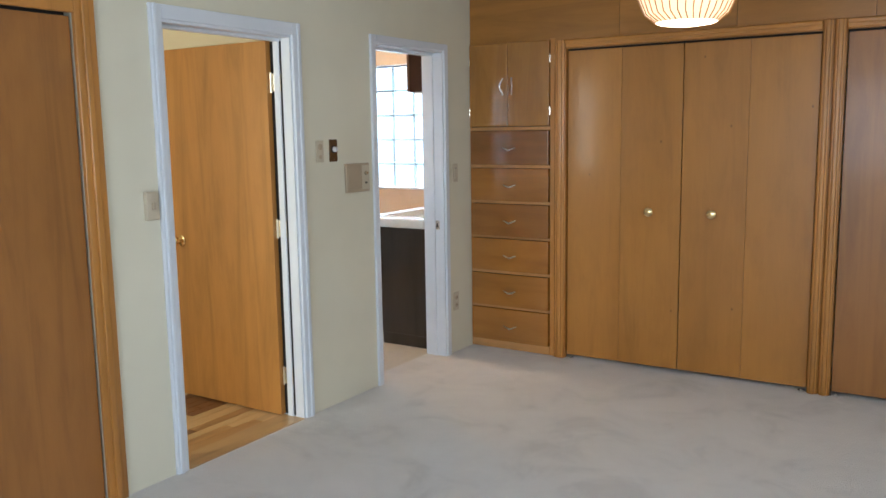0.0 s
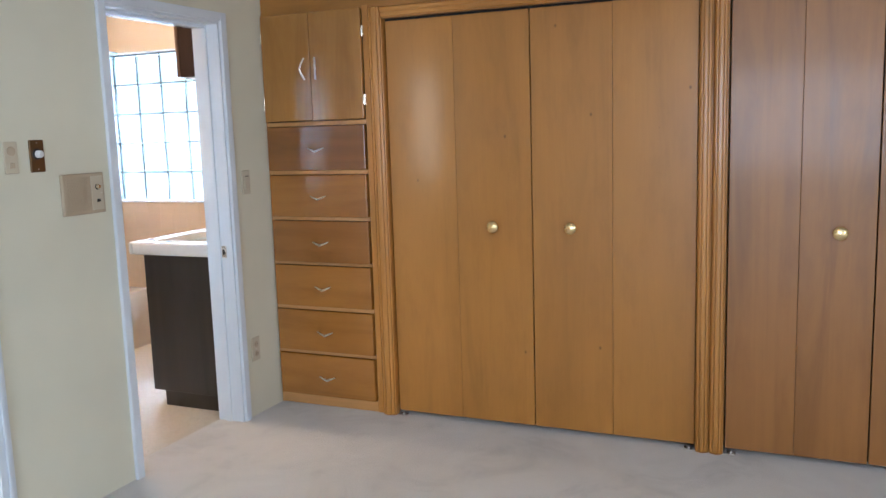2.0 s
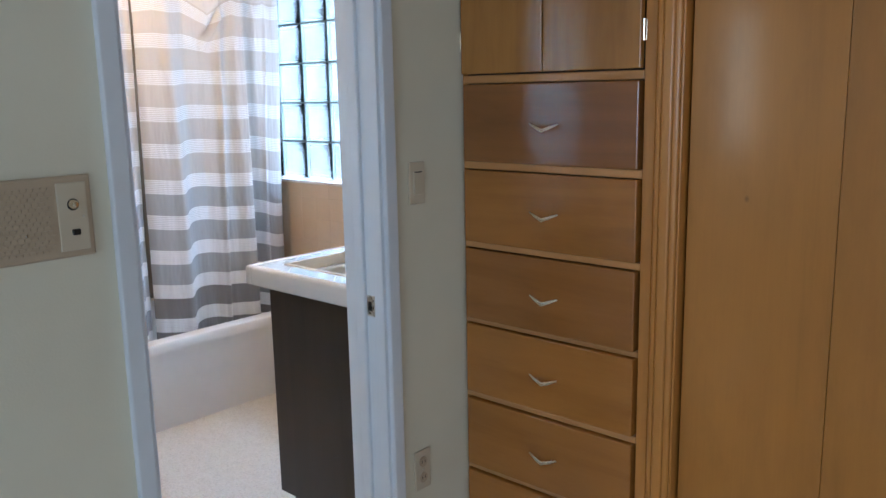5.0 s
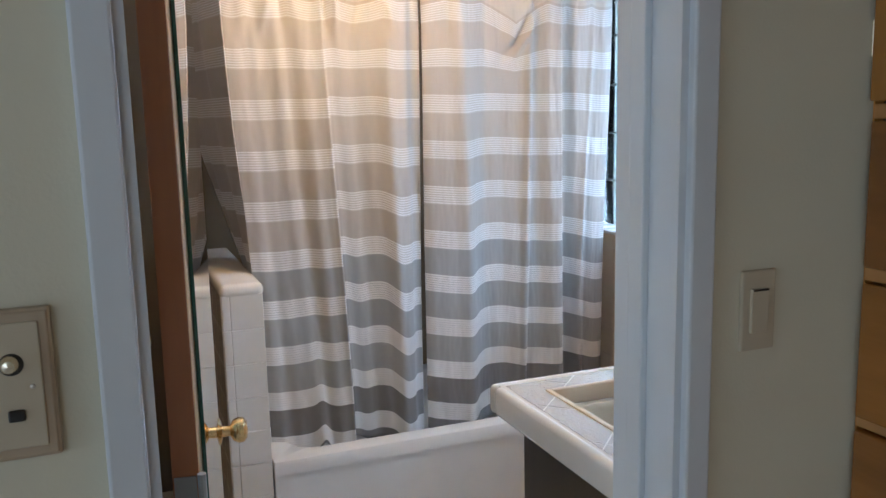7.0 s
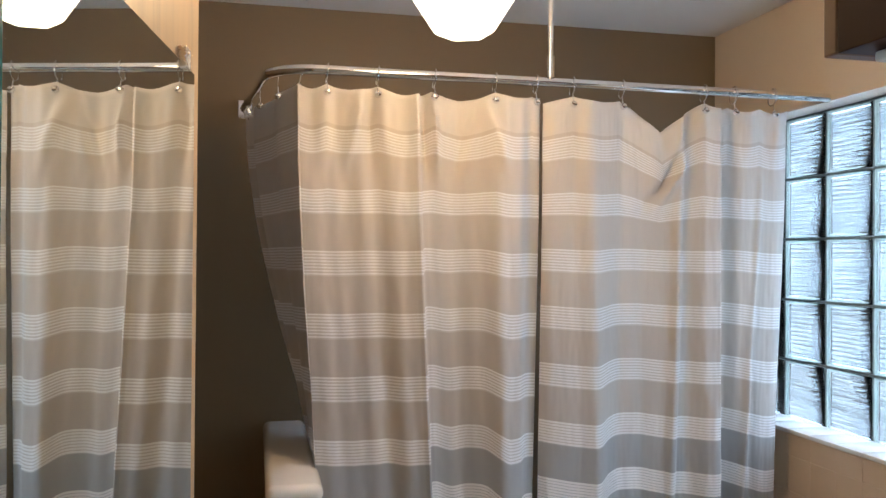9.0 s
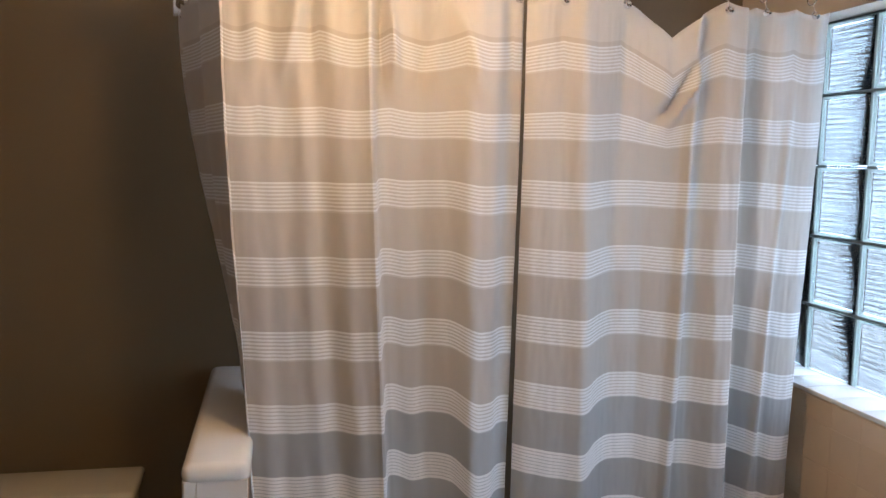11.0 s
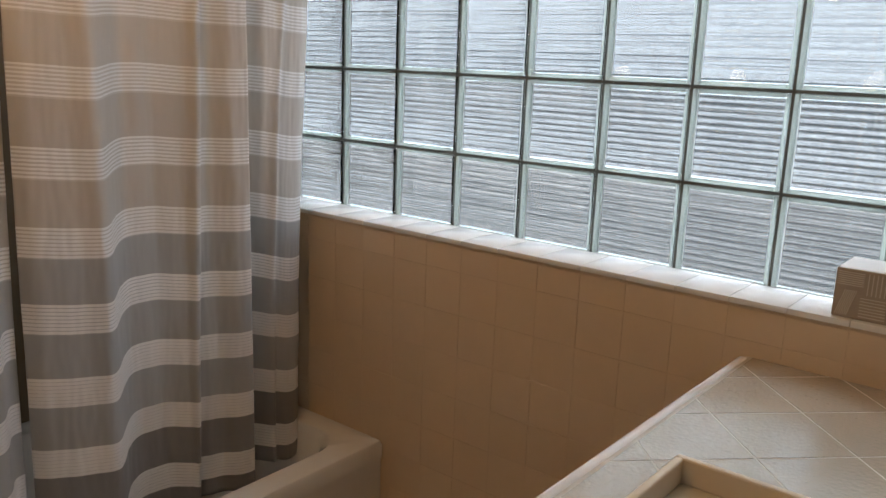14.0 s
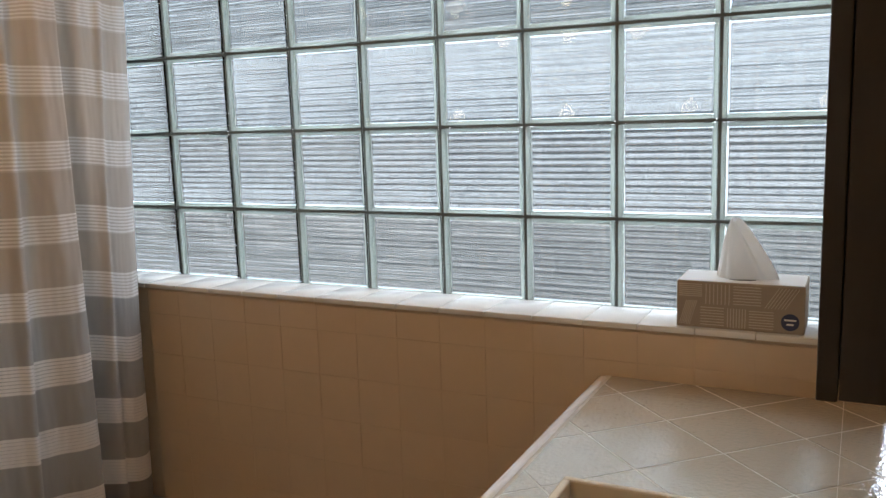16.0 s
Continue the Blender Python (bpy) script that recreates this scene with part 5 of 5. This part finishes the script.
for r in range(NR):
    for k in range(NC):
        block = put_under(new("glass_block", front_mesh), window)
        block.location = (GX0 - (k + 0.5) * P, GY, GZ0 + (r + 0.5) * PZ)
        block.scale.z = PZ / P
        block.visible_shadow = False
        for nm, me in (("ribbed_back", back_mesh), ("block_side", side_mesh)):
            o = new(nm, me)
            o.parent = block
            o.visible_shadow = False
sill = thing("window_sill", (-4.4, 6.1, 1.0), "white glazed tile sill under the glass blocks", "sill", "", "structure")

# ---- small pieces: tiles and planks ----


def tile_mesh(w, h, t, bevel=0.002):
    """A flat tile in x and z, its face at y = 0, with a softened rim."""
    bm = B()
    slab(bm, 0, w, 0, t, 0, h)
    bmesh.ops.bevel(bm, geom=[e for e in bm.edges if all(v.co.y < 1e-6 for v in e.verts)], offset=bevel, segments=1, affect="EDGES")
    return bm


T, G = 0.108, 0.0008
me_tile = finish(tile_mesh(T - G, T - G, 0.0115, 0.0006), "tile", WALL_TILE)
me_cap = finish(tile_mesh(T - G, 0.062 - G, 0.0115, 0.0006), "tile", WALL_TILE)
wall_north = bpy.data.objects["wall_bath_north"]
k = 0
x = BX - 0.002
while x - T > BACK:
    x -= T
    for r in range(-1, 9):
        o = new("tile", me_cap if r < 0 else me_tile)
        o.parent = wall_north
        o.location = (x, TILE + 0.0003 * ((k * 7 + r * 3) % 4), (0.988 - 0.062) if r < 0 else 0.926 - (r + 1) * T)
    k += 1

# sill tiles: flat pieces with a rounded front
bm = B()
slab(bm, 0, T - G, 0, 0.135, 0, 0.012, 0.002, 2)
me_sill = finish(bm, "sill_tile", PORCELAIN, True)
x = BX - 0.002
while x - T > BACK:
    x -= T
    o = put_under(new("sill_tile", me_sill), sill)
    o.location = (x, TILE - 0.006, 0.9935)

# pony wall tiles: end face and the side toward the toilet
end_w = (PONY1 - PONY0 - 0.006)
bm = B()
slab(bm, -0.0055, 0, 0, end_w * 0.8 - G, 0, T - G, 0.0012, 1)
me_end = finish(bm, "tile", PONY_TILE)
bm = B()
slab(bm, -0.0055, 0, 0, end_w * 0.2 - G, 0, T - G, 0.0012, 1)
me_end2 = finish(bm, "tile", PONY_TILE)
me_side = finish(tile_mesh(T - G, T - G, 0.0058, 0.0012), "tile", PONY_TILE)
for r in range(9):
    z = 0.955 - (r + 1) * T
    if z < -0.03:
        continue
    for me, y in ((me_end2, PONY0 + 0.003), (me_end, PONY0 + 0.003 + end_w * 0.2)):
        o = put_under(new("tile", me), pony)
        o.location = (TUBX, y, z)
    for c in range(7):
        o = put_under(new("tile", me_side), pony)
        o.location = (TUBX - 0.007 - (c + 1) * T, PONY0, z)


def clip(poly, keep):
    """The part of a polygon on the side of a line where keep(p) is not negative."""
    out = []
    for a, b in zip(poly, poly[1:] + poly[:1]):
        da, db = keep(a), keep(b)
        if da >= 0:
            out.append(a)
        if da * db < 0:
            f = da / (da - db)
            out.append((a[0] + f * (b[0] - a[0]), a[1] + f * (b[1] - a[1])))
    return out


def counter_tiles():
    """Diagonal tiles over the top, cut along its border and round the basin."""
    S, g = 0.152, 0.0016
    regions = [(VX + 0.0155, SX0 - 0.0135, VY0 + 0.0155, TILE - 0.002), (SX0 - 0.0135, SX1, SY1 + 0.0135, TILE - 0.002), (SX0 - 0.0135, SX1, VY0 + 0.0155, SY0 - 0.0135), (SX1 + 0.001, BX - 0.002, VY0 + 0.0155, TILE - 0.002)]
    c = math.sqrt(0.5)
    for i in range(-12, 13):
        for j in range(-12, 13):
            u0, u1, v0, v1 = i * S + g, (i + 1) * S - g, j * S + g, (j + 1) * S - g
            sq = [(-3.60 + c * (u - v), 5.62 + c * (u + v)) for u, v in ((u0, v0), (u1, v0), (u1, v1), (u0, v1))]
            bm = None
            for x0, x1, y0, y1 in regions:
                p = sq
                for keep in (lambda q: q[0] - x0, lambda q: x1 - q[0], lambda q: q[1] - y0, lambda q: y1 - q[1]):
                    p = clip(p, keep) if len(p) > 2 else []
                area = abs(sum(a[0] * b[1] - b[0] * a[1] for a, b in zip(p, p[1:] + p[:1]))) / 2 if len(p) > 2 else 0
                if area < 1e-5:
                    continue
                bm = bm or B()
                low = [bm.verts.new((a, b, CZ - 0.0052)) for a, b in p]
                high = [bm.verts.new((a, b, CZ)) for a, b in p]
                bm.faces.new(high)
                for k in range(len(p)):
                    bm.faces.new((low[k], low[(k + 1) % len(p)], high[(k + 1) % len(p)], high[k]))
            if bm:
                part("tile", bm, TOP_TILE, top)


counter_tiles()

# hall planks
plank_woods = [wood("hickory_plank_" + n, c, "y", (0.25, 0.4), 0.35, 0.2) for n, c in (("pale", (0.68, 0.47, 0.22)), ("tan", (0.52, 0.30, 0.11)), ("brown", (0.20, 0.085, 0.03)))]
rnd = random.Random(11)
x = BX
while x > -5.15:
    w = rnd.choice((0.06, 0.08, 0.1))
    y = 1.2 - rnd.random() * 0.4
    while y < HALL_Y:
        n = 0.35 + rnd.random() * 0.6
        y1 = min(y + n, HALL_Y - 0.001)
        if y1 - y > 0.01:
            o = new("plank", finish(slab(B(), x - w + 0.0008, x - 0.0008, y + 0.0008, y1 - 0.0008, -0.016, -0.001, 0.0012, 1), "plank", rnd.choices(plank_woods, (5, 3, 3))[0]))
            o.parent = floor_hall
        y = y1 + (0.001 if y1 >= HALL_Y - 0.0015 else 0)
    x -= w
threshold = whole("threshold_hall", slab(B(), BX, WX + 0.01, 2.818, 3.579, -0.02, 0.004, 0.004), wood("oak_threshold", (0.55, 0.36, 0.17), "y"), "light wooden threshold strip in the hall doorway", "threshold", "structure")

# the bathroom was laid out in its own units: bring it to the bedroom's
BATH = Matrix.Translation((-3.30, 4.462, -0.03)) @ Matrix.Scale(1.04, 4) @ Matrix.Translation((3.27, -4.4, 0))
BATH_THINGS = ("wall_bath_west", "wall_bath_north", "wall_bath_upper", "pony_wall", "bathtub", "curtain_rod", "shower_curtain", "curtain_ring", "vanity_cabinet",
               "tiled_countertop", "sink_basin", "faucet", "sink_plug", "mirror_cabinet", "ceiling_lamp", "toilet", "tissue_box", "window_1", "window_sill")
for ob in list(scene.objects):
    if ob.parent is None and ob.name.split(".")[0] in BATH_THINGS:
        ob.matrix_basis = BATH @ ob.matrix_basis
